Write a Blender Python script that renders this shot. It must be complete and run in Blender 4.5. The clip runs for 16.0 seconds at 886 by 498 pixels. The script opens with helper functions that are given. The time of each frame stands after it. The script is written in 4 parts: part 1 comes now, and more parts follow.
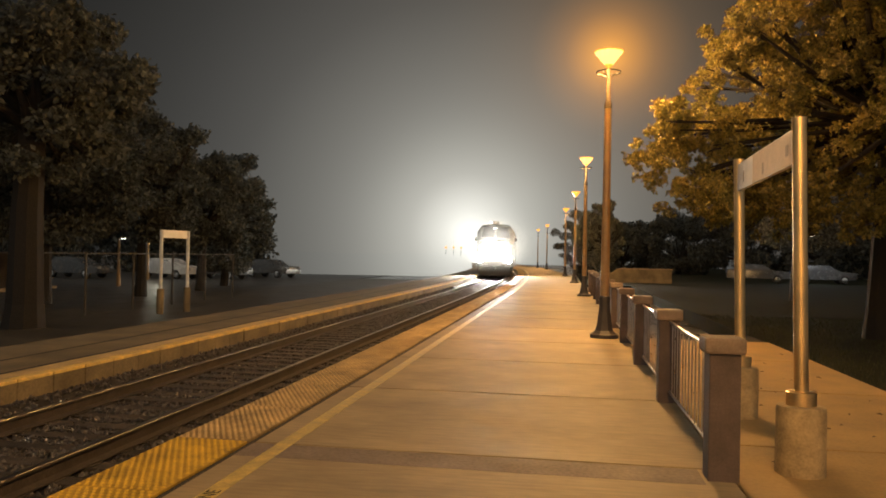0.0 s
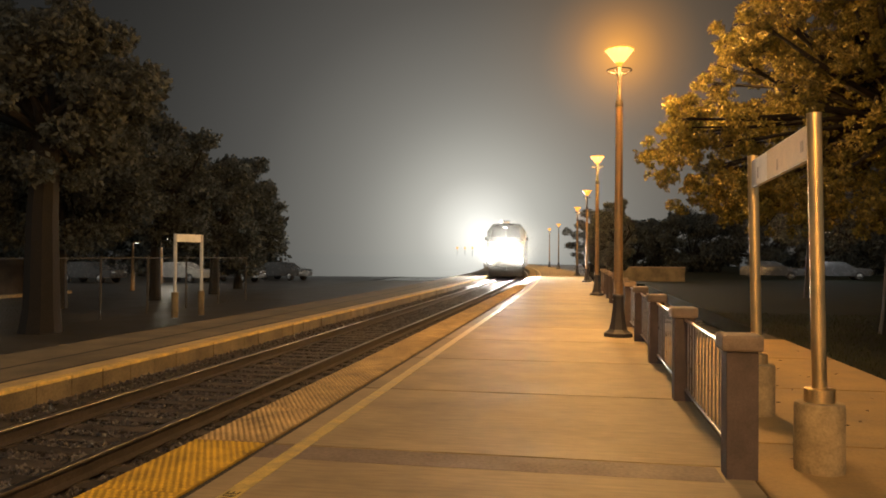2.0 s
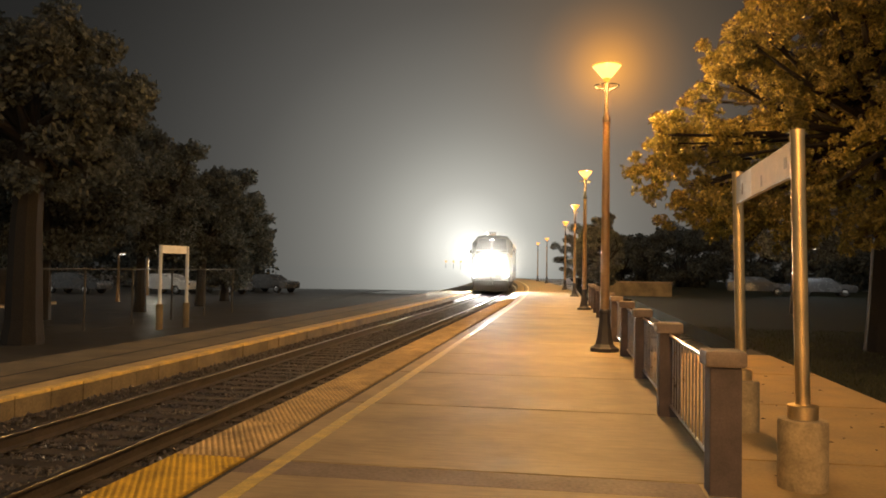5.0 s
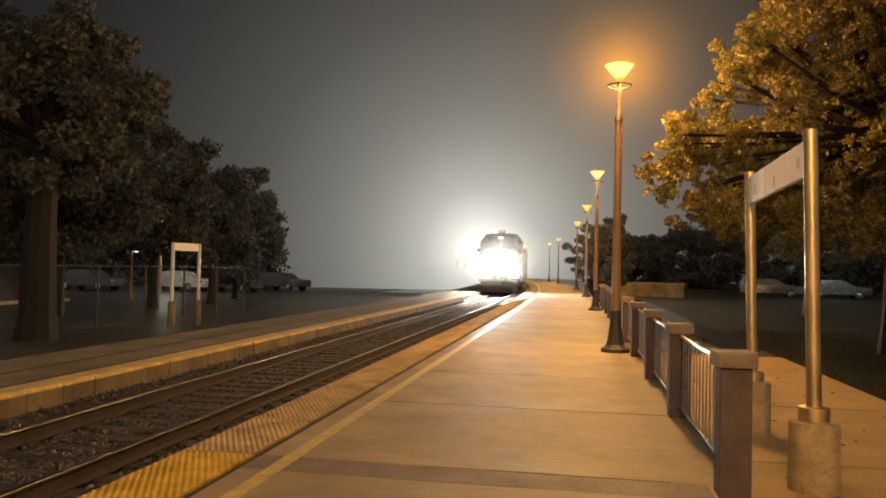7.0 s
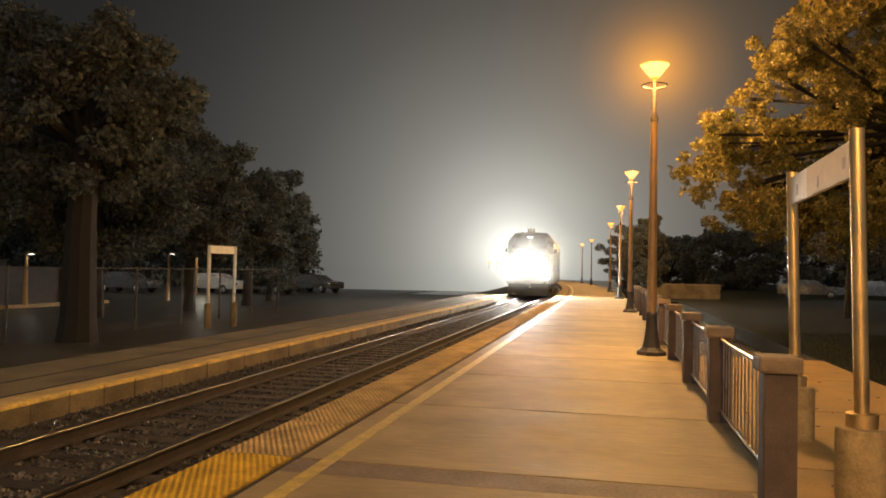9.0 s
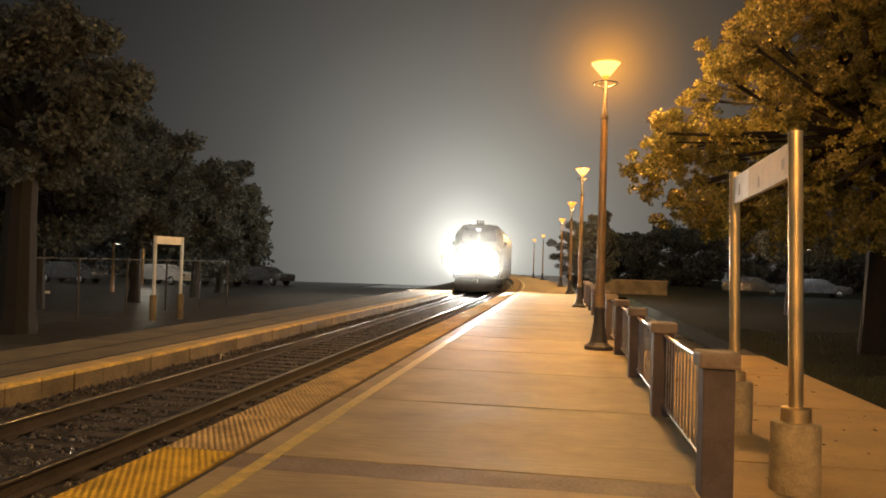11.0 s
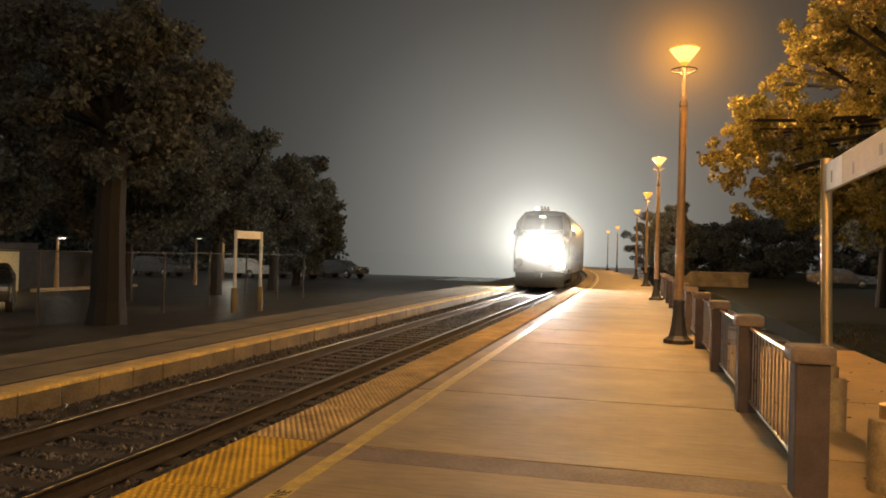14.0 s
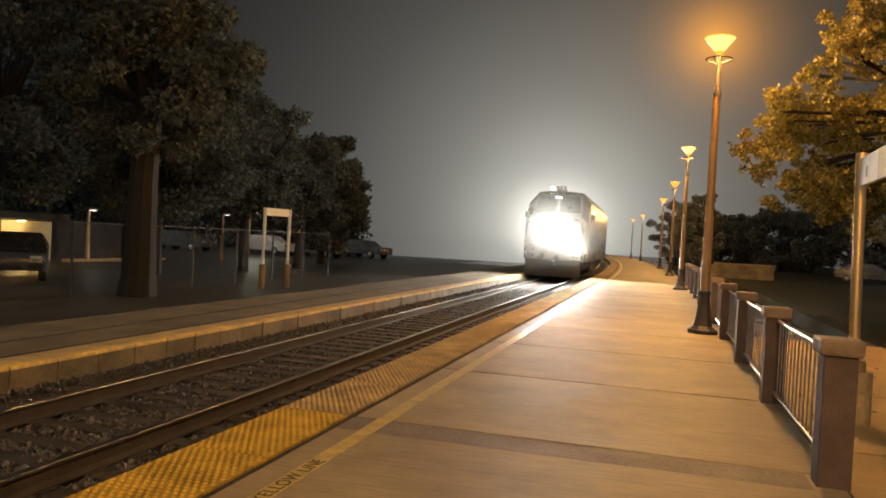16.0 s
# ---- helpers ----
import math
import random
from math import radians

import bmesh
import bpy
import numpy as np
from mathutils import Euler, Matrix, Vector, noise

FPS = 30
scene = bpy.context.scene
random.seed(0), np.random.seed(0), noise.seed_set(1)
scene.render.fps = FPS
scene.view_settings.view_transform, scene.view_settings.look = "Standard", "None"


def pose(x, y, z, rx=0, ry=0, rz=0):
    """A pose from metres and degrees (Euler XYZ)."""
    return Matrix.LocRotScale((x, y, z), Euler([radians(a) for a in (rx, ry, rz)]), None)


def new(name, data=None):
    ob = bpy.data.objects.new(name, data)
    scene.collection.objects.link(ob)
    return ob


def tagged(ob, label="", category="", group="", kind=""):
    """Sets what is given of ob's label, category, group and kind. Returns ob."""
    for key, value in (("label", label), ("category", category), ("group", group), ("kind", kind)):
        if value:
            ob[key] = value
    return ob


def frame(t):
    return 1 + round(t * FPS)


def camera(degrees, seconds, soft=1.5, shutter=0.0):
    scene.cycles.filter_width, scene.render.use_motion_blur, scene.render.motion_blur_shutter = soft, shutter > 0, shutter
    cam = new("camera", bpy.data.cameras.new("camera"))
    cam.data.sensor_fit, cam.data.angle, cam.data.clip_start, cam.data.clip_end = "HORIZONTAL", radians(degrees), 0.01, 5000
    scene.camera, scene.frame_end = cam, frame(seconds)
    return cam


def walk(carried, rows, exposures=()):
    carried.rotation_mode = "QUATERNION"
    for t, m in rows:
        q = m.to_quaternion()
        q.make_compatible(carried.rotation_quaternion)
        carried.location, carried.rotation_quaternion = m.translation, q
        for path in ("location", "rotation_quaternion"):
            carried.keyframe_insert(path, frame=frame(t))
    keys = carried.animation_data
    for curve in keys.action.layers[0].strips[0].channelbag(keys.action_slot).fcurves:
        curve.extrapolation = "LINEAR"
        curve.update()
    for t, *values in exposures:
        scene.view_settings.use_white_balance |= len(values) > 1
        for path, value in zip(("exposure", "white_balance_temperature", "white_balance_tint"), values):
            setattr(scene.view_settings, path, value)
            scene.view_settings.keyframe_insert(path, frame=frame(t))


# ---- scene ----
LENS = 60.0
cam = camera(LENS, 16.0, soft=1.8)
# seconds, place in metres, yaw to the left of the track, pitch up, roll (degrees)
PATH = [
    (0.0, -0.003, -0.008, 1.600, 9.05, 0.46, 1.10),
    (0.5, -0.017, 0.067, 1.598, 9.95, 0.37, 0.86),
    (1.0, -0.023, 0.043, 1.592, 10.37, 0.27, 0.67),
    (1.5, -0.027, -0.008, 1.598, 10.25, 0.30, 0.48),
    (2.0, -0.027, -0.027, 1.598, 9.89, 0.50, 0.41),
    (2.5, -0.013, 0.002, 1.605, 9.48, 0.91, 0.41),
    (3.0, -0.013, 0.001, 1.610, 9.22, 1.24, 0.52),
    (3.5, -0.009, 0.009, 1.614, 9.03, 1.43, 0.66),
    (4.0, -0.003, 0.006, 1.605, 8.95, 1.48, 0.74),
    (6.5, 0.016, 0.021, 1.596, 9.56, 1.51, 1.17),
    (7.0, 0.020, 0.021, 1.590, 9.92, 1.47, 1.24),
    (7.5, 0.020, 0.027, 1.595, 10.76, 1.48, 1.14),
    (8.0, -0.007, 0.034, 1.605, 11.83, 1.53, 1.10),
    (8.2, -0.016, 0.029, 1.602, 12.31, 1.60, 1.11),
    (10.3, -0.025, 0.058, 1.611, 11.87, 1.13, 1.37),
    (10.5, -0.013, 0.048, 1.608, 11.26, 1.06, 1.43),
    (11.0, 0.014, 0.057, 1.612, 8.78, 1.14, 1.75),
    (11.5, 0.012, 0.073, 1.613, 7.76, 1.44, 1.71),
    (12.0, 0.019, 0.077, 1.607, 8.06, 1.68, 1.77),
    (12.5, 0.010, 0.055, 1.609, 8.49, 1.58, 1.56),
    (13.0, 0.007, 0.031, 1.609, 9.59, 1.36, 1.30),
    (13.5, 0.008, 0.034, 1.613, 10.59, 1.05, 0.81),
    (14.0, -0.043, 0.072, 1.606, 14.10, 0.45, 1.46),
    (14.5, -0.081, 0.005, 1.593, 15.76, -0.44, 2.82),
    (15.0, -0.091, -0.059, 1.592, 15.39, -0.85, 3.24),
    (15.5, -0.092, -0.035, 1.592, 15.25, -0.85, 3.14),
    (16.0, -0.103, -0.065, 1.594, 15.72, -0.88, 3.22),
]


def aim(x, y, z, yaw, pitch, roll):
    """A camera pose from yaw, pitch and roll about the view axis."""
    return Matrix.Translation((x, y, z)) @ pose(0, 0, 0, 0, 0, yaw) @ pose(0, 0, 0, 90 + pitch, 0, 0) @ pose(0, 0, 0, 0, 0, roll)


walk(cam, [(t, aim(*row)) for t, *row in PATH], [(0.0, 0.14), (7.0, 0.16), (12.0, 0.12), (14.5, 0.04), (16.0, 0.0)])

# ---- world and large lights ----
RAIL_Z = -0.22          # top of the rails; the platform top is z = 0
BEND_Y, BEND_R = 32.0, 730.0
SODIUM = (1.0, 0.51, 0.15)


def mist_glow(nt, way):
    """Haze glow put into colour by the angle away from the line ahead."""
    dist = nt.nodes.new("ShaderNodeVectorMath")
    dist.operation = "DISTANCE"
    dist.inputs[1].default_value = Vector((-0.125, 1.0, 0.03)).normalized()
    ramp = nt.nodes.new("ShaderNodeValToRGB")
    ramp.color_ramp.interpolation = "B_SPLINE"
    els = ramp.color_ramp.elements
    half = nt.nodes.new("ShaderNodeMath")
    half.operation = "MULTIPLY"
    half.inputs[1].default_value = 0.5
    # the last two stops are an added, unseen fill that lifts dark surfaces
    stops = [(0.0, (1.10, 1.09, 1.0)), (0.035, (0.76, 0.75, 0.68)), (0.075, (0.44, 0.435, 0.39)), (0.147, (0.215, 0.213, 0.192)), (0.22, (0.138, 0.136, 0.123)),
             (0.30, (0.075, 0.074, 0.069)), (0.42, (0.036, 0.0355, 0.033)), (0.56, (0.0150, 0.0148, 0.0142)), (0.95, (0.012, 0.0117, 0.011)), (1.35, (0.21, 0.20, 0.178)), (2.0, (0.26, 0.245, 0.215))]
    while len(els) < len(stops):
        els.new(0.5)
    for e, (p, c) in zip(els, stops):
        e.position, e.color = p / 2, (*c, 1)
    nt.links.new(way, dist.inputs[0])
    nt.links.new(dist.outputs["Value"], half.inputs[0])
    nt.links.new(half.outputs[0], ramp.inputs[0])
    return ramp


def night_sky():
    """Overcast night with haze glow painted in low over the line and an added fill glow behind the view."""
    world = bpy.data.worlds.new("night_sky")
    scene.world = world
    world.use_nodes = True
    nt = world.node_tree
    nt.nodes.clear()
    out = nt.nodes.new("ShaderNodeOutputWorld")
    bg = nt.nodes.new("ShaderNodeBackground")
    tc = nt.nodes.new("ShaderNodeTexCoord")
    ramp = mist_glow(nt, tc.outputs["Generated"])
    # halo of the platform lamps in the mist, painted into the sky to the right of the line
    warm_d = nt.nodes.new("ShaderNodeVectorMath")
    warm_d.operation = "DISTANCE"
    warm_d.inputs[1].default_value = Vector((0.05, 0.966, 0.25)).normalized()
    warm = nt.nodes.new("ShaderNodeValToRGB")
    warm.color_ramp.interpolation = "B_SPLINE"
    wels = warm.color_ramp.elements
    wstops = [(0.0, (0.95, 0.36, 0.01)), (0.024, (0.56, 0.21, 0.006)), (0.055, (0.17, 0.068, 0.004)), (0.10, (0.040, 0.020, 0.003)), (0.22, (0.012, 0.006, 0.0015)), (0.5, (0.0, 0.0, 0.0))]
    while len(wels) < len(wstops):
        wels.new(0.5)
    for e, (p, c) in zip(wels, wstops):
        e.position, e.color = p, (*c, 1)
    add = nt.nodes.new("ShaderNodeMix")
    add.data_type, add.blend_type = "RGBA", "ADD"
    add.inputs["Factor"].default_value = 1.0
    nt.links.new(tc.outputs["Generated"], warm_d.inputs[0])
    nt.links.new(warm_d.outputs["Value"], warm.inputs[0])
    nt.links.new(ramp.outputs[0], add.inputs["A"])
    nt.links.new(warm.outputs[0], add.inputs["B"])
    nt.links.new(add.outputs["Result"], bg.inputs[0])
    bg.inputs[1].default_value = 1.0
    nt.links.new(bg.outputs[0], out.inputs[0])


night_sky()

# ---- materials ----


def mat(name, base, rough=0.7, metal=0.0, var=0.25, scale=3.0, grain=40.0, bump=0.2, tint=None, spec=0.5, emit=None, power=0.0, per_object=0.0, wet=0.0, island=0.0, rvar=0.1, stretch=None):
    """A surface with stains at one scale and grain at another; tint: the colour of the stains."""
    m = bpy.data.materials.new(name)
    m.use_nodes = True
    nt = m.node_tree
    b = nt.nodes["Principled BSDF"]
    b.inputs["Roughness"].default_value = rough
    b.inputs["Metallic"].default_value = metal
    b.inputs["Specular IOR Level"].default_value = spec
    if emit:
        b.inputs["Base Color"].default_value = (*base, 1)
        b.inputs["Emission Color"].default_value = (*emit, 1)
        b.inputs["Emission Strength"].default_value = power
        return m
    geo = nt.nodes.new("ShaderNodeNewGeometry")
    big = nt.nodes.new("ShaderNodeTexNoise")
    big.inputs["Scale"].default_value = scale
    big.inputs["Detail"].default_value = 5
    big.inputs["Roughness"].default_value = 0.6
    fine = nt.nodes.new("ShaderNodeTexNoise")
    fine.inputs["Scale"].default_value = grain
    fine.inputs["Detail"].default_value = 3
    for n in (big, fine):
        nt.links.new(geo.outputs["Position"], n.inputs["Vector"])
    if stretch:
        st = nt.nodes.new("ShaderNodeVectorMath")
        st.operation = "MULTIPLY"
        st.inputs[1].default_value = stretch
        nt.links.new(geo.outputs["Position"], st.inputs[0])
        nt.links.new(st.outputs["Vector"], fine.inputs["Vector"])
    ramp = nt.nodes.new("ShaderNodeValToRGB")
    ramp.color_ramp.elements[0].position = 0.3
    ramp.color_ramp.elements[1].position = 0.7
    dark = tint or tuple(c * (1 - 1.6 * var) for c in base)
    light = tuple(min(1.0, c * (1 + 0.5 * var)) for c in base)
    ramp.color_ramp.elements[0].color = (*[max(0.0, c) for c in dark], 1)
    ramp.color_ramp.elements[1].color = (*light, 1)
    nt.links.new(big.outputs["Fac"], ramp.inputs[0])
    mul = nt.nodes.new("ShaderNodeMix")
    mul.data_type, mul.blend_type = "RGBA", "MULTIPLY"
    mul.inputs["Factor"].default_value = 1.0
    gr = nt.nodes.new("ShaderNodeMapRange")
    gr.inputs["From Min"].default_value, gr.inputs["From Max"].default_value = 0.3, 0.7
    gr.inputs["To Min"].default_value, gr.inputs["To Max"].default_value = 1 - var * 0.6, 1 + var * 0.3
    nt.links.new(fine.outputs["Fac"], gr.inputs["Value"])
    nt.links.new(ramp.outputs[0], mul.inputs["A"])
    nt.links.new(gr.outputs[0], mul.inputs["B"])
    col = mul.outputs["Result"]
    if per_object:
        info = nt.nodes.new("ShaderNodeObjectInfo")
        pr = nt.nodes.new("ShaderNodeMapRange")
        pr.inputs["To Min"].default_value, pr.inputs["To Max"].default_value = 1 - per_object, 1 + per_object
        nt.links.new(info.outputs["Random"], pr.inputs["Value"])
        mul2 = nt.nodes.new("ShaderNodeMix")
        mul2.data_type, mul2.blend_type = "RGBA", "MULTIPLY"
        mul2.inputs["Factor"].default_value = 1.0
        nt.links.new(col, mul2.inputs["A"])
        nt.links.new(pr.outputs[0], mul2.inputs["B"])
        col = mul2.outputs["Result"]
    if island:
        ir = nt.nodes.new("ShaderNodeMapRange")
        ir.inputs["To Min"].default_value, ir.inputs["To Max"].default_value = 1 - island, 1 + island
        nt.links.new(geo.outputs["Random Per Island"], ir.inputs["Value"])
        mul3 = nt.nodes.new("ShaderNodeMix")
        mul3.data_type, mul3.blend_type = "RGBA", "MULTIPLY"
        mul3.inputs["Factor"].default_value = 1.0
        nt.links.new(col, mul3.inputs["A"])
        nt.links.new(ir.outputs[0], mul3.inputs["B"])
        col = mul3.outputs["Result"]
    nt.links.new(col, b.inputs["Base Color"])
    rr = nt.nodes.new("ShaderNodeMapRange")
    rr.inputs["From Min"].default_value, rr.inputs["From Max"].default_value = 0.3, 0.7
    rr.inputs["To Min"].default_value, rr.inputs["To Max"].default_value = max(0.03, rough - rvar - wet), min(1, rough + rvar)
    nt.links.new(big.outputs["Fac"], rr.inputs["Value"])
    nt.links.new(rr.outputs[0], b.inputs["Roughness"])
    if bump:
        bp = nt.nodes.new("ShaderNodeBump")
        bp.inputs["Strength"].default_value = bump
        bp.inputs["Distance"].default_value = 0.01
        nt.links.new(fine.outputs["Fac"], bp.inputs["Height"])
        nt.links.new(bp.outputs[0], b.inputs["Normal"])
    return m


def leaf_mat(name, base, gloss=0.5):
    m = bpy.data.materials.new(name)
    m.use_nodes = True
    nt = m.node_tree
    b = nt.nodes["Principled BSDF"]
    geo = nt.nodes.new("ShaderNodeNewGeometry")
    ramp = nt.nodes.new("ShaderNodeValToRGB")
    ramp.color_ramp.elements[0].color = (*[c * 0.4 for c in base], 1)
    ramp.color_ramp.elements[1].color = (*[c * 1.5 for c in base], 1)
    nt.links.new(geo.outputs["Random Per Island"], ramp.inputs[0])
    nt.links.new(ramp.outputs[0], b.inputs["Base Color"])
    b.inputs["Roughness"].default_value = 0.6
    b.inputs["Specular IOR Level"].default_value = gloss
    tr = nt.nodes.new("ShaderNodeBsdfTranslucent")
    nt.links.new(ramp.outputs[0], tr.inputs["Color"])
    mix = nt.nodes.new("ShaderNodeMixShader")
    mix.inputs[0].default_value = 0.3
    nt.links.new(b.outputs[0], mix.inputs[1])
    nt.links.new(tr.outputs[0], mix.inputs[2])
    nt.links.new(mix.outputs[0], nt.nodes["Material Output"].inputs["Surface"])
    return m


def glass_mat(name, tint=(0.03, 0.035, 0.04), rough=0.05):
    return mat(name, tint, rough, 0.0, var=0.1, bump=0.0, spec=0.8)


def glow_veil_mat(name, density, half_x, half_z):
    """A translucent veil added to spread lamps into a glow, thinning towards the rim of the patch."""
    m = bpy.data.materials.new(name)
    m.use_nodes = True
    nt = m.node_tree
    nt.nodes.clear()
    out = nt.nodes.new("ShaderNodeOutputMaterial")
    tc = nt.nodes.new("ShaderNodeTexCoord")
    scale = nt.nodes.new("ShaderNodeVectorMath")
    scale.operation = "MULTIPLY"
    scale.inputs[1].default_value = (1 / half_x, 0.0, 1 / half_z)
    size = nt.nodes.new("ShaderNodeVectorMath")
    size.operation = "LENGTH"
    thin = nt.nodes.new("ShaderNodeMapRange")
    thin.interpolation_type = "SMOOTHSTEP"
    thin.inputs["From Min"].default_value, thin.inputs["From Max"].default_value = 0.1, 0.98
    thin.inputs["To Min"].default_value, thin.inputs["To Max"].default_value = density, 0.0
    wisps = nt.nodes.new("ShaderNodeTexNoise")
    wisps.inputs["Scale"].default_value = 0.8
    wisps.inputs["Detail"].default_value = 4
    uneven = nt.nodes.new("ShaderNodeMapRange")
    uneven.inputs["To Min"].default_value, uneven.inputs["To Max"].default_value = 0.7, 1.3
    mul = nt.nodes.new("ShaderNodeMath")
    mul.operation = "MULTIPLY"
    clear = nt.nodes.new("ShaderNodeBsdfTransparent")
    veil_bsdf = nt.nodes.new("ShaderNodeBsdfTranslucent")
    veil_bsdf.inputs["Color"].default_value = (0.9, 0.9, 0.88, 1)
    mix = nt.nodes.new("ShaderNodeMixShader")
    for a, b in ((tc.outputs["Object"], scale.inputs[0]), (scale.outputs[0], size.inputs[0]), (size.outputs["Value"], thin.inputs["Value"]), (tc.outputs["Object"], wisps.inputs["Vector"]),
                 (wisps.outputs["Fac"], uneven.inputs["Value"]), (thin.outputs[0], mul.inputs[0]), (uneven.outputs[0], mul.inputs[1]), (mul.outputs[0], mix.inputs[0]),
                 (clear.outputs[0], mix.inputs[1]), (veil_bsdf.outputs[0], mix.inputs[2]), (mix.outputs[0], out.inputs[0])):
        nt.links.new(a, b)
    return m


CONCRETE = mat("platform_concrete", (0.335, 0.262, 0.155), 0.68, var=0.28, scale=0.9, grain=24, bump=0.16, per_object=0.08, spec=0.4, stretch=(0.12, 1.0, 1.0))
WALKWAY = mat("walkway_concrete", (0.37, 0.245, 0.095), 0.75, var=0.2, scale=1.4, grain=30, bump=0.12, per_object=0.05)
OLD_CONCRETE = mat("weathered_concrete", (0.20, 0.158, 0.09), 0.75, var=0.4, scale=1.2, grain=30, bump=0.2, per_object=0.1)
BASE_CONCRETE = mat("cast_concrete", (0.42, 0.32, 0.17), 0.85, var=0.3, scale=5, grain=50, bump=0.25)
POST_STUCCO = mat("brown_post_concrete", (0.11, 0.083, 0.075), 0.8, var=0.25, scale=4, grain=60, bump=0.25)
CAP_STUCCO = mat("tan_cap_concrete", (0.25, 0.19, 0.14), 0.75, var=0.25, scale=6, grain=60, bump=0.25)
TACTILE_NEW = mat("yellow_tactile_tile", (0.66, 0.43, 0.05), 0.65, spec=0.3, var=0.2, scale=3, grain=30, bump=0.08, per_object=0.05)
TACTILE_BASE = mat("dirty_yellow_sheet", (0.50, 0.315, 0.04), 0.7, spec=0.3, var=0.35, scale=3, grain=30, bump=0.08, per_object=0.05)
TACTILE_BASE_OLD = mat("dirty_faded_sheet", (0.36, 0.245, 0.10), 0.65, spec=0.3, var=0.35, scale=2.5, grain=30, bump=0.08, per_object=0.10)
TACTILE_OLD = mat("faded_tactile_tile", (0.60, 0.43, 0.20), 0.52, spec=0.4, var=0.3, scale=2.5, grain=30, bump=0.08, per_object=0.10)
LINE_PAINT = mat("yellow_line_paint", (0.64, 0.48, 0.15), 0.38, var=0.3, scale=7, grain=45, bump=0.1)
LETTER_PAINT = mat("black_letter_paint", (0.05, 0.04, 0.03), 0.6, var=0.3, scale=20, grain=80, bump=0.0)
EDGE_PAINT = mat("worn_edge_paint", (0.80, 0.56, 0.14), 0.6, var=0.4, scale=3, grain=25, bump=0.2, tint=(0.42, 0.31, 0.14))
JOINT = mat("dark_joint", (0.035, 0.03, 0.026), 0.9, var=0.3, scale=6, grain=40, bump=0.2)
BALLAST = mat("ballast_bed", (0.06, 0.051, 0.044), 0.7, var=0.5, scale=3, grain=18, bump=0.5)
STONE = mat("ballast_stone", (0.08, 0.071, 0.064), 0.42, var=0.4, scale=9, grain=30, bump=0.3, island=0.8)
TIE_WOOD = mat("creosote_timber", (0.055, 0.044, 0.036), 0.8, var=0.5, scale=4, grain=35, bump=0.5, per_object=0.3)
RAIL_RUST = mat("rusty_rail_web", (0.055, 0.043, 0.036), 0.8, 0.1, var=0.4, scale=4, grain=40, bump=0.2)
RAIL_HEAD = mat("polished_rail_head", (0.24, 0.23, 0.22), 0.40, 1.0, var=0.15, scale=3, grain=60, bump=0.0)
LAMP_PAINT = mat("brown_lamp_paint", (0.36, 0.21, 0.07), 0.38, 0.0, var=0.2, scale=5, grain=60, bump=0.03, spec=0.9)
# shade at the foot of the post is put into this darker base colour
LAMP_BASE = mat("lamp_base_shaded", (0.045, 0.042, 0.042), 0.55, 0.0, var=0.2, scale=5, grain=60, bump=0.1)
# stem colour darkened to offset the strong light of the bowl above
LAMP_STEM = mat("dark_lamp_stem", (0.032, 0.018, 0.007), 0.6, 0.0, var=0.2, scale=5, grain=60, bump=0.05)
STEEL = mat("brushed_steel", (0.76, 0.56, 0.28), 0.42, 1.0, var=0.12, scale=4, grain=80, bump=0.03)
OLD_GALV = mat("dull_galvanised_wire", (0.07, 0.07, 0.068), 0.65, 0.4, var=0.2, scale=6, grain=60, bump=0.03)
DARK_PATCH = mat("dark_strip_concrete", (0.11, 0.083, 0.065), 0.7, var=0.5, scale=1.6, grain=30, bump=0.2, tint=(0.18, 0.14, 0.11))
GALV = mat("galvanised_rail", (0.5, 0.5, 0.5), 0.35, 1.0, var=0.15, scale=6, grain=60, bump=0.03)
SIGN_FACE = mat("pale_sign_panel", (0.80, 0.76, 0.71), 0.5, var=0.12, scale=5, grain=60, bump=0.02)
SIGN_WHITE = mat("white_sign_sheet", (0.80, 0.83, 0.86), 0.5, var=0.08, scale=5, grain=60, bump=0.02)
SIGN_POST = mat("pale_grey_post", (0.50, 0.53, 0.56), 0.5, var=0.12, scale=5, grain=60, bump=0.02)
SIGN_TAN = mat("tan_sign_sheet", (0.58, 0.44, 0.30), 0.55, var=0.15, scale=4, grain=60, bump=0.02)
SIGN_INK = mat("faded_sign_ink", (0.36, 0.29, 0.23), 0.6, var=0.2, scale=8, grain=50, bump=0.0)
GROUND = mat("damp_dark_earth", (0.07, 0.064, 0.05), 0.28, var=0.4, scale=0.25, grain=6, bump=0.03, rvar=0.05)
VERGE = mat("damp_dirt_verge", (0.075, 0.066, 0.05), 0.44, rvar=0.06, var=0.4, scale=0.7, grain=9, bump=0.06)
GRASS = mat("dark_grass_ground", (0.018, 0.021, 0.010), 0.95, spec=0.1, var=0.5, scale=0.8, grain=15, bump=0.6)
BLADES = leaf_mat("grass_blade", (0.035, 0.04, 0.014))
ASPHALT = mat("lot_asphalt", (0.06, 0.057, 0.052), 0.40, rvar=0.06, var=0.35, scale=0.5, grain=20, bump=0.03)
BARK = mat("oak_bark", (0.018, 0.016, 0.014), 0.9, var=0.4, scale=6, grain=25, bump=0.8)
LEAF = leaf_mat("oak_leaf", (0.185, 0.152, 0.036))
# two leaf copies toned greyer and paler in place of the haze over them
LEAF_DARK = leaf_mat("leaf_greyed_for_haze", (0.088, 0.098, 0.090), 0.05)
LEAF_DIM = leaf_mat("leaf_paled_for_haze", (0.12, 0.128, 0.112), 0.06)
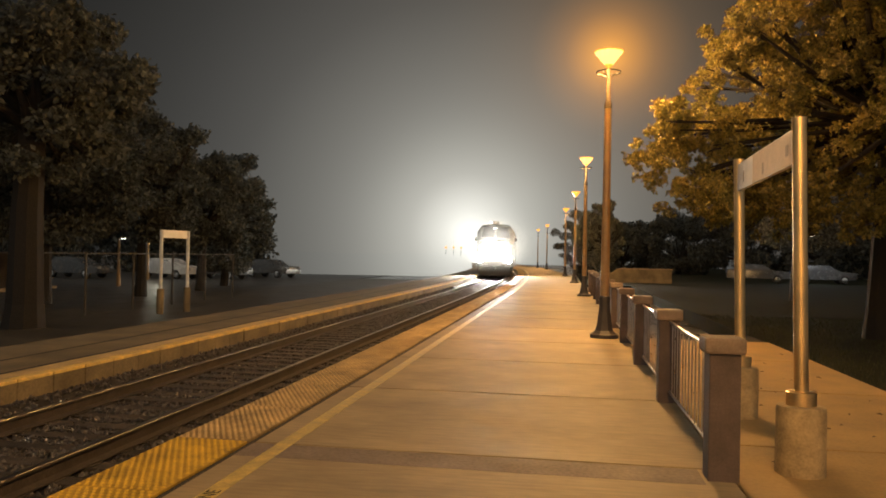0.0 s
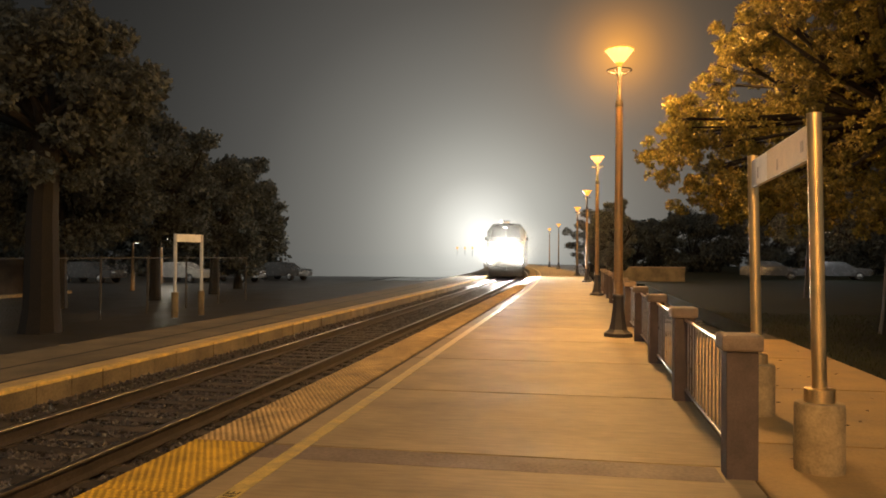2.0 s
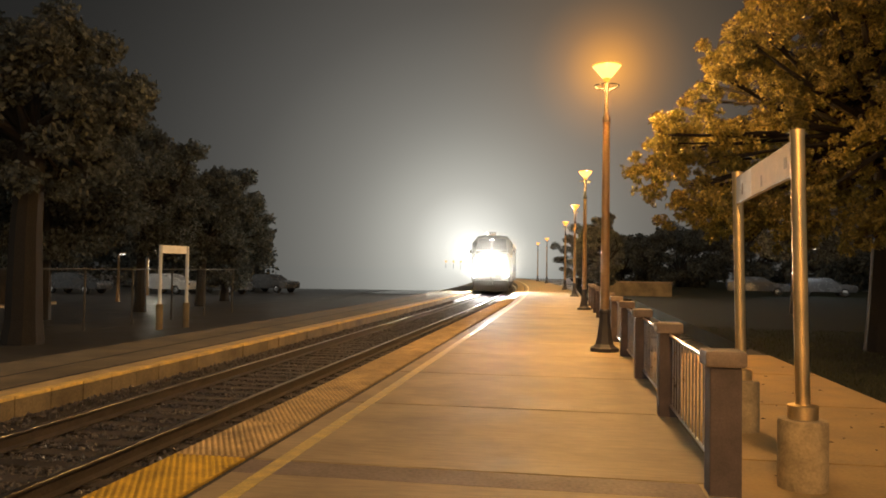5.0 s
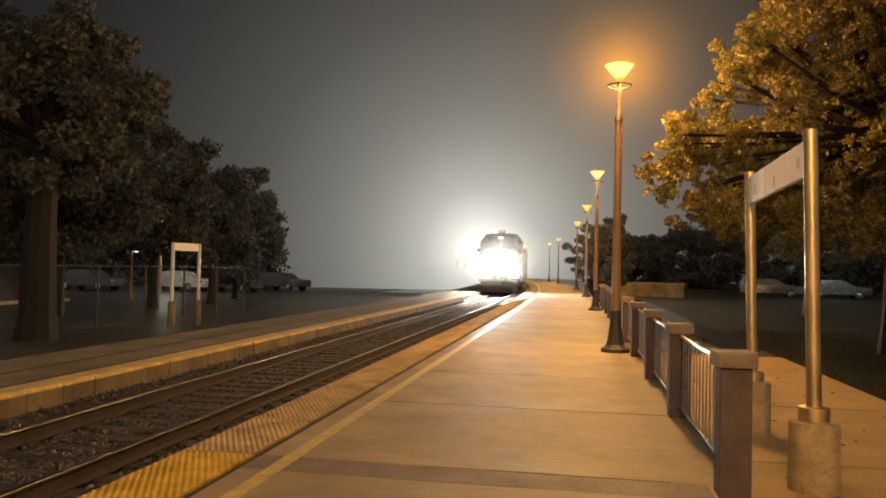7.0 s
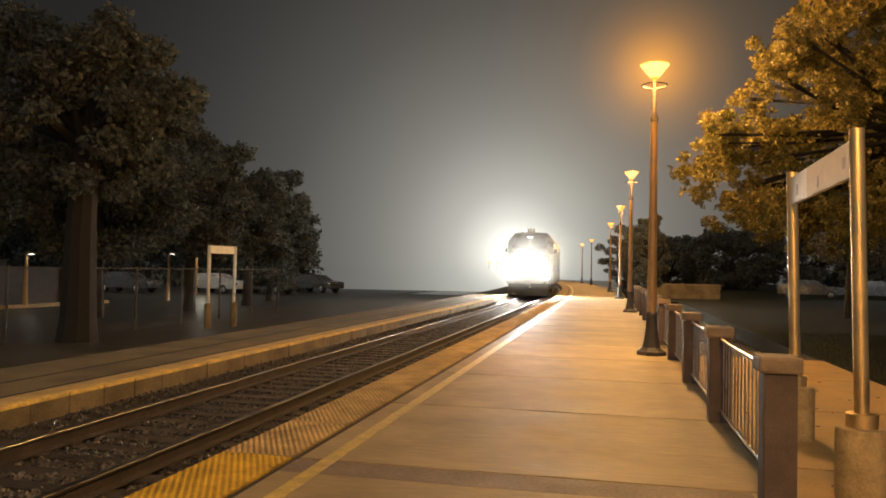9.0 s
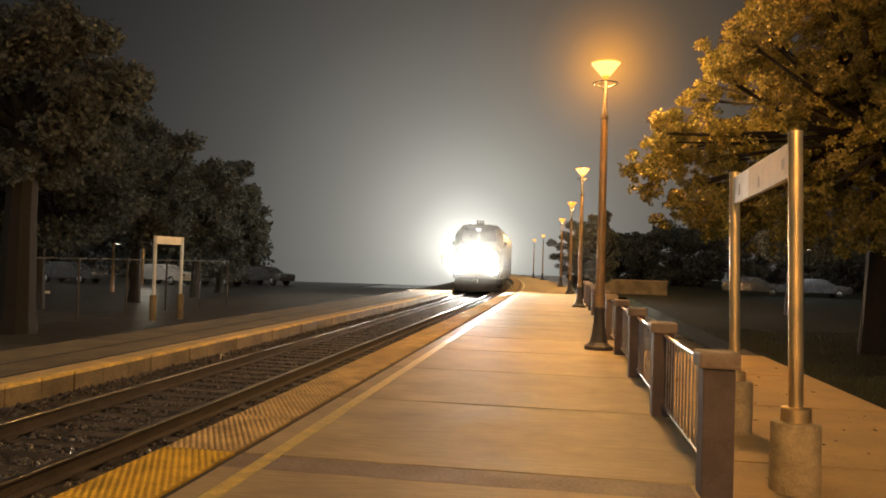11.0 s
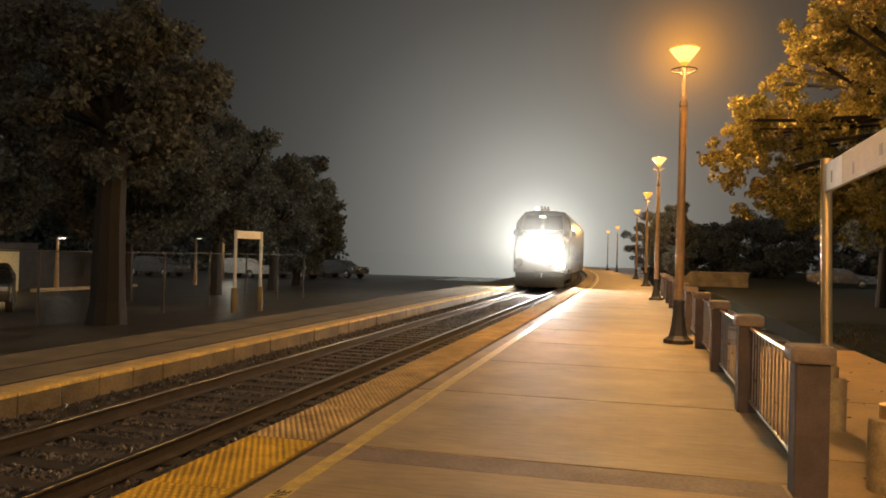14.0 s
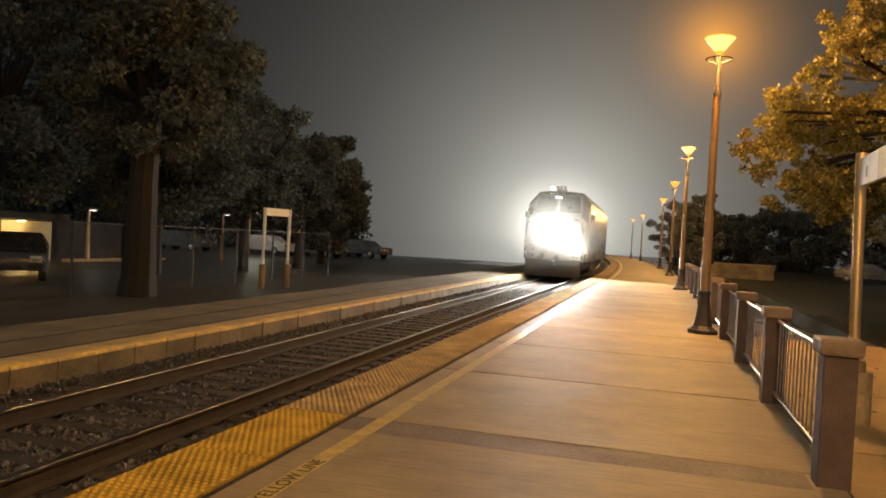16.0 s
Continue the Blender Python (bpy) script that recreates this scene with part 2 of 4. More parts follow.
CHROME = mat("bright_trim", (0.7, 0.7, 0.7), 0.15, 1.0, var=0.05, bump=0.0)
RUBBER = mat("black_rubber", (0.02, 0.02, 0.02), 0.8, var=0.2, scale=10, grain=40, bump=0.1)
GLASS_DARK = glass_mat("dark_glass")
LOCO_GREY = mat("dark_grey_loco_paint", (0.10, 0.105, 0.11), 0.32, 0.2, var=0.12, scale=1.5, grain=30, bump=0.03)
LOCO_BLUE = mat("blue_loco_band", (0.03, 0.06, 0.16), 0.35, 0.1, var=0.15, scale=1.5, grain=30, bump=0.03)
LOCO_BLACK = mat("black_underframe", (0.02, 0.02, 0.02), 0.7, var=0.3, scale=3, grain=30, bump=0.1)
STUCCO_YELLOW = mat("cream_stucco_wall", (0.62, 0.52, 0.30), 0.85, var=0.12, scale=1.2, grain=30, bump=0.2)
ROOF_DARK = mat("dark_shingle", (0.06, 0.05, 0.045), 0.9, var=0.3, scale=3, grain=20, bump=0.4)
GLOW_SODIUM = mat("lit_sodium_glass", (0.03, 0.012, 0.002), 0.4, emit=(1.0, 0.46, 0.11), power=3.0)
GLOW_SODIUM_FAR = mat("far_sodium_glass", (0.03, 0.012, 0.002), 0.4, emit=(1.0, 0.40, 0.05), power=1.6)
GLOW_FRINGE = mat("lamp_glare_fringe", (0.03, 0.012, 0.002), 0.4, emit=(1.0, 0.40, 0.04), power=1.5)
GLOW_WHITE = mat("lit_white_lens", (0.9, 0.9, 0.9), 0.4, emit=(1.0, 0.97, 0.88), power=6.0)
GLOW_RED = mat("lit_red_lens", (0.8, 0.1, 0.1), 0.4, emit=(1.0, 0.06, 0.04), power=6.0)
HEADLIGHT = mat("lit_headlight_lens", (1, 1, 1), 0.3, emit=(1.0, 0.96, 0.86), power=1300.0)
DITCHLIGHT = mat("lit_ditch_lens", (1, 1, 1), 0.3, emit=(1.0, 0.94, 0.80), power=2700.0)

# ---- mesh helpers ----


def bend(y):
    """How far the line has turned to the left at y, and its heading in radians."""
    d = max(0.0, y - BEND_Y)
    return -d * d / (2 * BEND_R), d / BEND_R


def on_line(x, y, z=0.0):
    """The pose of a thing x metres beside the line at y, turned along it."""
    s, a = bend(y)
    return pose(x + s, y, z, 0, 0, math.degrees(a))


def link(name, bm, material, smooth=False):
    me = bpy.data.meshes.new(name)
    bm.normal_update()
    bm.to_mesh(me)
    bm.free()
    for m in material if isinstance(material, (list, tuple)) else [material]:
        me.materials.append(m)
    if smooth:
        for p in me.polygons:
            p.use_smooth = True
        me.set_sharp_from_angle(angle=radians(40))
    return new(name, me)


def part(name, bm, material, parent, label="", smooth=False):
    ob = link(name, bm, material, smooth)
    ob.parent = parent
    if label:
        ob["label"] = label
    return ob


def empty(name, m, label, category, group="", kind=""):
    ob = new(name)
    ob.matrix_basis = m
    return tagged(ob, label, category, group, kind)


def box(x0, x1, y0, y1, z0, z1, bevel=0.0, bm=None):
    bm = bm or bmesh.new()
    r = bmesh.ops.create_cube(bm, size=1.0, matrix=Matrix.Translation(((x0 + x1) / 2, (y0 + y1) / 2, (z0 + z1) / 2)) @ Matrix.Diagonal((x1 - x0, y1 - y0, z1 - z0, 1)))
    if bevel:
        es = list({e for v in r["verts"] for e in v.link_edges})
        bmesh.ops.bevel(bm, geom=es, offset=bevel, segments=2, affect="EDGES", profile=0.6)
    return bm


def lathe(profile, n=20, bm=None, at=(0, 0, 0)):
    """A turned solid from (radius, z) pairs."""
    bm = bm or bmesh.new()
    rings = []
    for r, z in profile:
        rings.append([bm.verts.new((at[0] + r * math.cos(2 * math.pi * k / n), at[1] + r * math.sin(2 * math.pi * k / n), at[2] + z)) for k in range(n)])
    for a, b in zip(rings, rings[1:]):
        for k in range(n):
            bm.faces.new((a[k], a[(k + 1) % n], b[(k + 1) % n], b[k]))
    bm.faces.new(list(reversed(rings[0])))
    bm.faces.new(rings[-1])
    return bm


def tube(points, radius, n=8, bm=None):
    """A round bar along points; radius may be a list."""
    bm = bm or bmesh.new()
    pts = [Vector(p) for p in points]
    rs = radius if isinstance(radius, (list, tuple)) else [radius] * len(pts)
    rings = []
    for i, (p, r) in enumerate(zip(pts, rs)):
        d = (pts[min(i + 1, len(pts) - 1)] - pts[max(i - 1, 0)]).normalized()
        side = d.cross(Vector((0, 0, 1)) if abs(d.z) < 0.9 else Vector((1, 0, 0))).normalized()
        up = side.cross(d)
        rings.append([bm.verts.new(p + r * (math.cos(2 * math.pi * k / n) * side + math.sin(2 * math.pi * k / n) * up)) for k in range(n)])
    for a, b in zip(rings, rings[1:]):
        for k in range(n):
            bm.faces.new((a[k], a[(k + 1) % n], b[(k + 1) % n], b[k]))
    bm.faces.new(list(reversed(rings[0])))
    bm.faces.new(rings[-1])
    bmesh.ops.recalc_face_normals(bm, faces=bm.faces)
    return bm


def sweep(profile, y0, y1, step=4.0):
    """A closed (x, z) outline carried along the line from y0 to y1."""
    bm = bmesh.new()
    n = max(2, int((y1 - y0) / step) + 1)
    rings = []
    for i in range(n):
        y = y0 + (y1 - y0) * i / (n - 1)
        s, a = bend(y)
        rings.append([bm.verts.new((s + x * math.cos(a), y + x * math.sin(a), z)) for x, z in profile])
    m = len(profile)
    for a, b in zip(rings, rings[1:]):
        for k in range(m):
            bm.faces.new((a[k], a[(k + 1) % m], b[(k + 1) % m], b[k]))
    bm.faces.new(list(reversed(rings[0])))
    bm.faces.new(rings[-1])
    bmesh.ops.recalc_face_normals(bm, faces=bm.faces)
    return bm


def rect(x0, x1, z0, z1):
    return [(x0, z0), (x1, z0), (x1, z1), (x0, z1)]


def cloud_mesh(name, verts, faces, material):
    me = bpy.data.meshes.new(name)
    me.from_pydata(verts, [], faces)
    me.materials.append(material)
    return new(name, me)


# ---- ground and line ----


def ground():
    bm = bmesh.new()
    n = 40
    bmesh.ops.create_grid(bm, x_segments=n, y_segments=n, size=900, matrix=Matrix.Translation((0, 500, -0.48)))
    ob = link("ground", bm, GROUND)
    tagged(ob, "dark grass and bare earth reaching into the night", "ground", kind="structure")
    # parking lots on both sides
    lot = link("road", box(-75, -16.5, 8, 175, -0.478, -0.42), ASPHALT)
    tagged(lot, "dark asphalt parking lot beyond the far platform fence", "road", kind="structure")
    lot = link("road", box(11, 90, 48, 110, -0.478, -0.06), ASPHALT)
    tagged(lot, "dark asphalt parking lot behind the trees", "road", kind="structure")
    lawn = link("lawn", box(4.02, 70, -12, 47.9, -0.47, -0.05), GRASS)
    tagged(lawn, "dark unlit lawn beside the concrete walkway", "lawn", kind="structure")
    verge = link("verge", box(-16.45, -8.86, -10, 60, -0.47, -0.41), VERGE)
    tagged(verge, "dark dirt verge behind the far platform", "verge", kind="structure")
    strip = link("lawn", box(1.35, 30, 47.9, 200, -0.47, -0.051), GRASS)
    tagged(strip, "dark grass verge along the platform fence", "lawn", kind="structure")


ground()


def railway():
    bed = link("track_bed", sweep([(-6.45, -0.47), (-3.3, -0.47), (-3.3, -0.43), (-6.45, -0.43)], -8, 190), BALLAST)
    tagged(bed, "dark dirty ballast bed between the platforms", "track bed", kind="structure")
    berm = link("ballast_shoulder", sweep([(-6.64, -0.431), (-5.98, -0.431), (-6.10, -0.36), (-6.42, -0.275), (-6.64, -0.25)], -8, 190), BALLAST)
    tagged(berm, "dark ballast heaped against the far platform face", "track bed", kind="structure")
    half = 0.7525
    for side in (-1, 1):
        c = -5.08 + side * half
        foot = [(c - 0.07, -0.39), (c + 0.07, -0.39), (c + 0.07, -0.375), (c + 0.01, -0.355), (c + 0.01, -0.262), (c + 0.036, -0.25), (c + 0.036, -0.228),
                (c - 0.036, -0.228), (c - 0.036, -0.25), (c - 0.01, -0.262), (c - 0.01, -0.355), (c - 0.07, -0.375)]
        rail = empty("rail", Matrix(), "steel rail with rusty web and polished head", "rail", "rails of the track", "structure")
        part("rail_web", sweep(foot, -8, 190, 3), RAIL_RUST, rail)
        head = [(c - 0.036, -0.2279), (c + 0.036, -0.2279), (c + 0.033, -0.222), (c + 0.02, -0.218), (c - 0.02, -0.218), (c - 0.033, -0.222)]
        part("rail_head", sweep(head, -8, 190, 3), RAIL_HEAD, rail, "polished steel rail head")
    pipe = link("cable_duct", sweep([(-3.46, -0.43), (-3.40, -0.43), (-3.40, -0.33), (-3.46, -0.33)], -8, 120), GALV)
    tagged(pipe, "thin grey cable duct along the platform foot", "cable duct", kind="structure")


railway()


def near_platform():
    """Concrete slabs with joints between them; the joint bed lies just below."""
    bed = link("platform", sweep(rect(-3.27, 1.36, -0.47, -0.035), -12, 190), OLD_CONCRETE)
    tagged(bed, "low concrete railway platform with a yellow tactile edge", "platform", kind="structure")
    groove = link("joint_bed", sweep(rect(-3.22, 1.33, -0.03, -0.02), -12, 190), JOINT)
    groove.parent = bed
    return bed


PLATFORM = near_platform()


def far_platform():
    wall = link("platform", sweep(rect(-8.85, -6.62, -0.47, -0.02), -10, 190), OLD_CONCRETE)
    tagged(wall, "low weathered concrete platform across the track", "platform", kind="structure")
    groove = link("joint_bed", sweep(rect(-8.80, -6.68, -0.0195, -0.013), -10, 150), JOINT)
    groove.parent = wall
    for x0, x1, m, lab in ((-7.80, -7.0, OLD_CONCRETE, "grey concrete paving strip"), (-8.85, -7.802, OLD_CONCRETE, "grey concrete paving strip"), (-6.96, -6.66, TACTILE_OLD, "faded tactile strip")):
        part("paving_strip", sweep(rect(x0, x1, -0.012, 0.0), -10, 150), m, wall, lab)
    # flush dark strips stand in for the shade inside the joint grooves
    for x in (-7.8, -6.98):
        part("groove_strip", sweep(rect(x - 0.035, x + 0.035, 0.0005, 0.002), -10, 150), JOINT, wall, "dark strip in place of a shaded joint groove")
    return wall


FAR_PLATFORM = far_platform()


def walkway():
    """Concrete path behind the fence, in slabs."""
    bed = link("pavement", box(1.37, 4.0, -8, 17.5, -0.46, -0.03), JOINT)
    tagged(bed, "concrete walkway lit orange, beside the platform fence", "walkway", kind="structure")
    me = link("slab", box(-1.37, 1.37, -1.48, 1.48, -0.028, 0.0, 0.008), WALKWAY)
    me.parent = bed
    me.matrix_basis = pose(2.625, -6.5, 0)
    for k in range(1, 8):
        o = new("slab", me.data)
        o.parent = bed
        o.matrix_basis = pose(2.625, -6.5 + 3.0 * k, 0)


walkway()

# ---- lamps ----


def platform_lamp(m, lit=GLOW_SODIUM, power=4000.0):
    lamp = empty("street_lamp", m, "dark tapered platform lamp post with a glowing orange bowl", "street lamp", "lamps along the platform")
    base = lathe([(0.30, 0.0), (0.30, 0.07), (0.24, 0.10), (0.19, 0.15), (0.155, 0.30), (0.12, 0.55), (0.108, 0.75), (0.118, 0.77), (0.118, 0.82), (0.095, 0.85)], 8)
    bmesh.ops.rotate(base, verts=base.verts, matrix=Matrix.Rotation(radians(22.5), 3, "Z"))
    part("base", base, LAMP_BASE, lamp, "lamp base with shade put into its dark colour")
    part("pole", lathe([(0.092, 0.84), (0.066, 4.62)], 16), LAMP_PAINT, lamp, smooth=True)
    part("stem", lathe([(0.074, 4.621), (0.074, 4.70), (0.042, 4.80), (0.033, 5.44)], 12), LAMP_STEM, lamp, "thin upper stem", smooth=True)
    ring = bmesh.new()
    n = 24
    pts = [(0.24 * math.cos(2 * math.pi * k / n), 0.24 * math.sin(2 * math.pi * k / n), 5.36) for k in range(n + 1)]
    tube(pts, 0.012, 6, ring)
    for a in range(3):
        c, s = math.cos(a * 2.094), math.sin(a * 2.094)
        tube([(0.03 * c, 0.03 * s, 5.26), (0.24 * c, 0.24 * s, 5.36)], 0.009, 6, ring)
    part("ring", ring, LAMP_STEM, lamp)
    part("bowl", lathe([(0.085, 5.511), (0.13, 5.565), (0.19, 5.64), (0.265, 5.738), (0.28, 5.757)], 24), lit, lamp, "glowing warm glass bowl", smooth=True)
    # neck and rim emit orange to imitate the fringe of the lamp's glare
    part("neck", lathe([(0.04, 5.44), (0.06, 5.475), (0.085, 5.51)], 20), GLOW_FRINGE, lamp, "neck made to glow as the fringe of the lamp's glare", smooth=True)
    part("rim", lathe([(0.284, 5.758), (0.292, 5.766), (0.292, 5.778), (0.27, 5.788)], 24), GLOW_FRINGE, lamp, "rim made to glow as the fringe of the lamp's glare", smooth=True)
    part("lid", lathe([(0.27, 5.789), (0.20, 5.802), (0.08, 5.812)], 24), LAMP_PAINT, lamp, smooth=True)
    if power:
        l = bpy.data.lights.new("lamp_light", "POINT")
        l.energy, l.color, l.shadow_soft_size = power, SODIUM, 0.34
        o = new("lamp_light", l)
        o.matrix_basis = m @ pose(0, 0, 5.66)
    return lamp


LAMP_X, LAMP_Y = 0.80, 15.79
for k in (-2, -1, 0, 1, 2, 3, 5, 6, 9):
    y = LAMP_Y + 16.75 * k
    platform_lamp(on_line(LAMP_X, y), GLOW_SODIUM if k < 2 else GLOW_SODIUM_FAR, 3000.0 if k == -1 else 4000.0)

# ---- fence ----


def fence():
    f = empty("fence", Matrix(), "brown concrete posts with steel picket panels along the platform", "fence", kind="structure")
    xs, y0, pitch = 1.17, 5.91, 3.05
    body = cap = None
    for k in range(11):
        m = on_line(xs + 0.006 * k, y0 + pitch * k)
        if k == 0:
            body = box(-0.125, 0.098, -0.112, 0.112, -0.02, 0.92, 0.012)
            body = part("post", body, POST_STUCCO, f)
            cap = part("post_cap", box(-0.160, 0.128, -0.145, 0.145, 0.923, 1.04, 0.022), CAP_STUCCO, f, "tan concrete post cap")
            rail = part("top_rail", tube([(0, 0.127, 0.90), (0, pitch - 0.127, 0.90)], 0.019, 8), GALV, f, "bright steel rail")
            low = part("bottom_rail", tube([(0, 0.127, 0.13), (0, pitch - 0.127, 0.13)], 0.016, 8), GALV, f, "bright steel rail")
            pick = part("picket", tube([(0, 0, 0.14), (0, 0, 0.89)], 0.0075, 6), GALV, f)
            body.matrix_basis = cap.matrix_basis = rail.matrix_basis = low.matrix_basis = m
            pick.matrix_basis = m @ pose(0, 0.32, 0)
        else:
            for o in (body, cap, rail, low):
                if k == 10 and o in (rail, low):
                    continue
                c = new(o.name.split(".")[0], o.data)
                c.parent, c.matrix_basis = f, m
        if k < 10:
            for j in range(0 if k else 1, 14):
                c = new("picket", pick.data)
                c.parent, c.matrix_basis = f, m @ pose(0, 0.32 + j * 0.186, 0)


fence()

# ---- signs ----


def station_sign(m, length, top, panel_low, lean=0.0, base=True, label=""):
    s = empty("station_sign", m, label, "sign")
    for y in (0.0, length):
        if base:
            part("footing", lathe([(0.178, 0), (0.178, 0.485), (0.170, 0.51), (0.15, 0.515)], 24, at=(0, y, 0)), BASE_CONCRETE, s, "round concrete footing", smooth=True)
            part("collar", lathe([(0.108, 0.516), (0.108, 0.615), (0.10, 0.62)], 20, at=(0, y, 0)), STEEL, s, "steel collar", smooth=True)
            part("post", tube([(0, y, 0.60), (-lean, y, top - 0.024 * y)], 0.052, 20), STEEL, s, "brushed steel tube", smooth=True)
        else:
            part("sleeve", lathe([(0.085, 0), (0.085, 0.62), (0.06, 0.64)], 12, at=(0, y, 0)), OLD_CONCRETE, s, "grey post sleeve", smooth=True)
            part("post", tube([(0, y, 0.60), (-lean, y, top)], 0.045, 12), SIGN_POST, s, "thin pale grey post", smooth=True)
    panel = part("panel", box(-lean - 0.02, -lean + 0.02, 0.05, length - 0.05, panel_low, top - (0.07 if base else 0.0), 0.004), SIGN_FACE if base else SIGN_WHITE, s, "pale blank-looking sign panel")
    if base:
        panel.matrix_basis = pose(0, 0, 0, -1.1)
    return s, panel


sign, panel = station_sign(pose(1.785, 6.18, 0, 0, 0, -0.4), 2.12, 2.70, 2.355, 0.045, label="pale station sign on two steel posts in concrete footings")
# tan overlay on the nearer two thirds, with faint patches and bars where letters were
part("overlay", box(-0.0665, -0.0652, 0.07, 1.36, 2.362, 2.622), SIGN_TAN, panel, "tan faded overlay sheet")
part("letter_bar", box(-0.0682, -0.0668, 0.16, 0.24, 2.44, 2.53), SIGN_INK, panel, "faded illegible letter")
part("letter_bar", box(-0.0682, -0.0668, 0.95, 1.0, 2.40, 2.50), SIGN_INK, panel, "faded illegible letter")
part("letter_bar", box(-0.0668, -0.0654, 1.72, 1.77, 2.42, 2.53), SIGN_INK, panel, "faded illegible letter")
station_sign(pose(-9.93, 17.75, 0, 0, 0, -14), 0.95, 2.10, 1.90, 0.0, False, "small pale sign on two thin posts behind the far platform")

# ---- trees ----


def leaf_cloud(name, centres, radii, count, size, material, parent, label="", seed=1, squash=0.7, sprays=0):
    """Many small folded leaves in clumps; sprays: how many tufts each clump breaks into."""
    rng = np.random.default_rng(seed)
    centres, radii = np.array(centres), np.array(radii)
    if sprays:
        way = rng.normal(size=(len(centres), sprays, 3))
        way /= np.linalg.norm(way, axis=2)[:, :, None]
        centres = (centres[:, None] + way * (radii[:, None] * rng.uniform(0.35, 1.15, (len(radii), sprays)))[:, :, None]).reshape(-1, 3)
        radii = np.repeat(radii, sprays) * rng.uniform(0.12, 0.36, len(centres))
    w = radii ** 2
    pick = rng.choice(len(centres), count, p=w / w.sum())
    d = rng.normal(size=(count, 3))
    d /= np.linalg.norm(d, axis=1)[:, None]
    r = radii[pick] * rng.uniform(0.35, 1.05, count) ** 0.6
    p = centres[pick] + d * r[:, None] * np.array([1, 1, squash])
    a = rng.normal(size=(count, 3))
    a[:, 2] -= 0.4
    a /= np.linalg.norm(a, axis=1)[:, None]
    b = np.cross(a, rng.normal(size=(count, 3)))
    b /= np.linalg.norm(b, axis=1)[:, None]
    c = np.cross(a, b)
    s = size * rng.uniform(0.6, 1.3, count)[:, None]
    verts = np.stack([p, p + a * s * 0.5 + b * s * 0.32 + c * s * 0.1, p + a * s, p + a * s * 0.5 - b * s * 0.32 + c * s * 0.1], 1).reshape(-1, 3)
    i = np.arange(count)[:, None] * 4
    faces = np.concatenate([i + [0, 1, 2], i + [0, 2, 3]], 0)
    ob = cloud_mesh(name, verts.tolist(), faces.tolist(), material)
    ob.parent = parent
    if label:
        ob["label"] = label
    return ob


def tree(m, height, spread, low, seed, leaves=30000, leaf=0.10, clumps=60, material=None, label="", trunk_r=0.22, keep=None, block=None, sprays=0):
    rng = random.Random(seed)
    t = empty("tree", m, label, "tree")
    crown_mid = (low + height) / 2
    bm = bmesh.new()
    fork = low + 0.25 * (height - low)
    tube([(0, 0, -0.5), (0.02, 0.03, 0.6), (0.08, -0.05, fork * 0.6), (0.1, 0.05, fork)], [trunk_r * 1.35, trunk_r, trunk_r * 0.85, trunk_r * 0.7], 10, bm)
    centres, radii = [], []
    for k in range(clumps):
        u = rng.uniform(-0.9, 0.82)
        a = rng.uniform(0, 2 * math.pi)
        rr = math.sqrt(max(0.0, 1 - u * u)) * rng.uniform(0.45, 1.0)
        c = Vector((spread * rr * math.cos(a), spread * rr * math.sin(a), crown_mid + u * (height - low) / 2))
        if block:
            c = Vector((rng.uniform(block[0], block[1]), rng.uniform(block[2], block[3]), rng.uniform(block[4], block[5])))
        if keep and not keep(c):
            continue
        centres.append(c)
        radii.append(rng.uniform(0.4, 1.0) * (spread * 0.27 if not keep else 0.58 if block else 1.0))
    for k, c in enumerate(centres):
        if k % (5 if block else 2) == 0:
            s = Vector((0.1, 0.05, fork + rng.uniform(-0.2, 0.3) * fork * 0.4))
            mid = s.lerp(c, 0.5) + Vector((rng.uniform(-0.4, 0.4), rng.uniform(-0.4, 0.4), rng.uniform(0.0, 0.6)))
            tube([s, mid, c], [trunk_r * 0.38, trunk_r * 0.2, 0.012], 6, bm)
            for j in range(3):
                e = c + Vector((rng.uniform(-1, 1), rng.uniform(-1, 1), rng.uniform(-0.9, 0.5))) * radii[k]
                tube([mid.lerp(c, 0.5), c.lerp(e, 0.4), e], [0.025, 0.014, 0.005], 4, bm)
    part("trunk", bm, BARK, t, "dark rough trunk and limbs")
    leaf_cloud("crown", centres, radii, leaves, leaf, material or LEAF, t, "dense small leaves", seed, sprays=sprays)
    return t


tree(pose(6.8, 18.0, 0), 10.5, 5.6, 2.4, 11, 290000, 0.092, 740, label="large oak lit orange by the platform lamp", trunk_r=0.3, block=(-5.4, 4.5, -3.4, 3.0, 2.3, 10.0), sprays=13,
     keep=lambda c: c.x > -5.35 + 0.70 * max(0.0, c.z - 3.9) + 1.8 * max(0.0, 3.7 - c.z) and (c.x / 6.6) ** 2 + (c.y / 4.2) ** 2 + ((c.z - 5.6) / 5.6) ** 4 < 1.0)
tree(pose(11.2, 13.0, 0), 11.0, 6.2, 3.0, 12, 160000, 0.105, 250, label="large oak with drooping twigs over the walkway", trunk_r=0.28, sprays=14,
     keep=lambda c: c.x > -6.4 + 0.5 * max(0.0, c.z - 4.0))
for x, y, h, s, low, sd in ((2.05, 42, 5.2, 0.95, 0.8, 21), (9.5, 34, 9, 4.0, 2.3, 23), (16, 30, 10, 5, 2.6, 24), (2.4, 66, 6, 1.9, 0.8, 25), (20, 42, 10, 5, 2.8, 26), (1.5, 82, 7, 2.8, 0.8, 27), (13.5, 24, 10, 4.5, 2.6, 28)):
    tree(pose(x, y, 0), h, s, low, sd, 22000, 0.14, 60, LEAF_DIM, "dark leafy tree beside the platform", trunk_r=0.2)
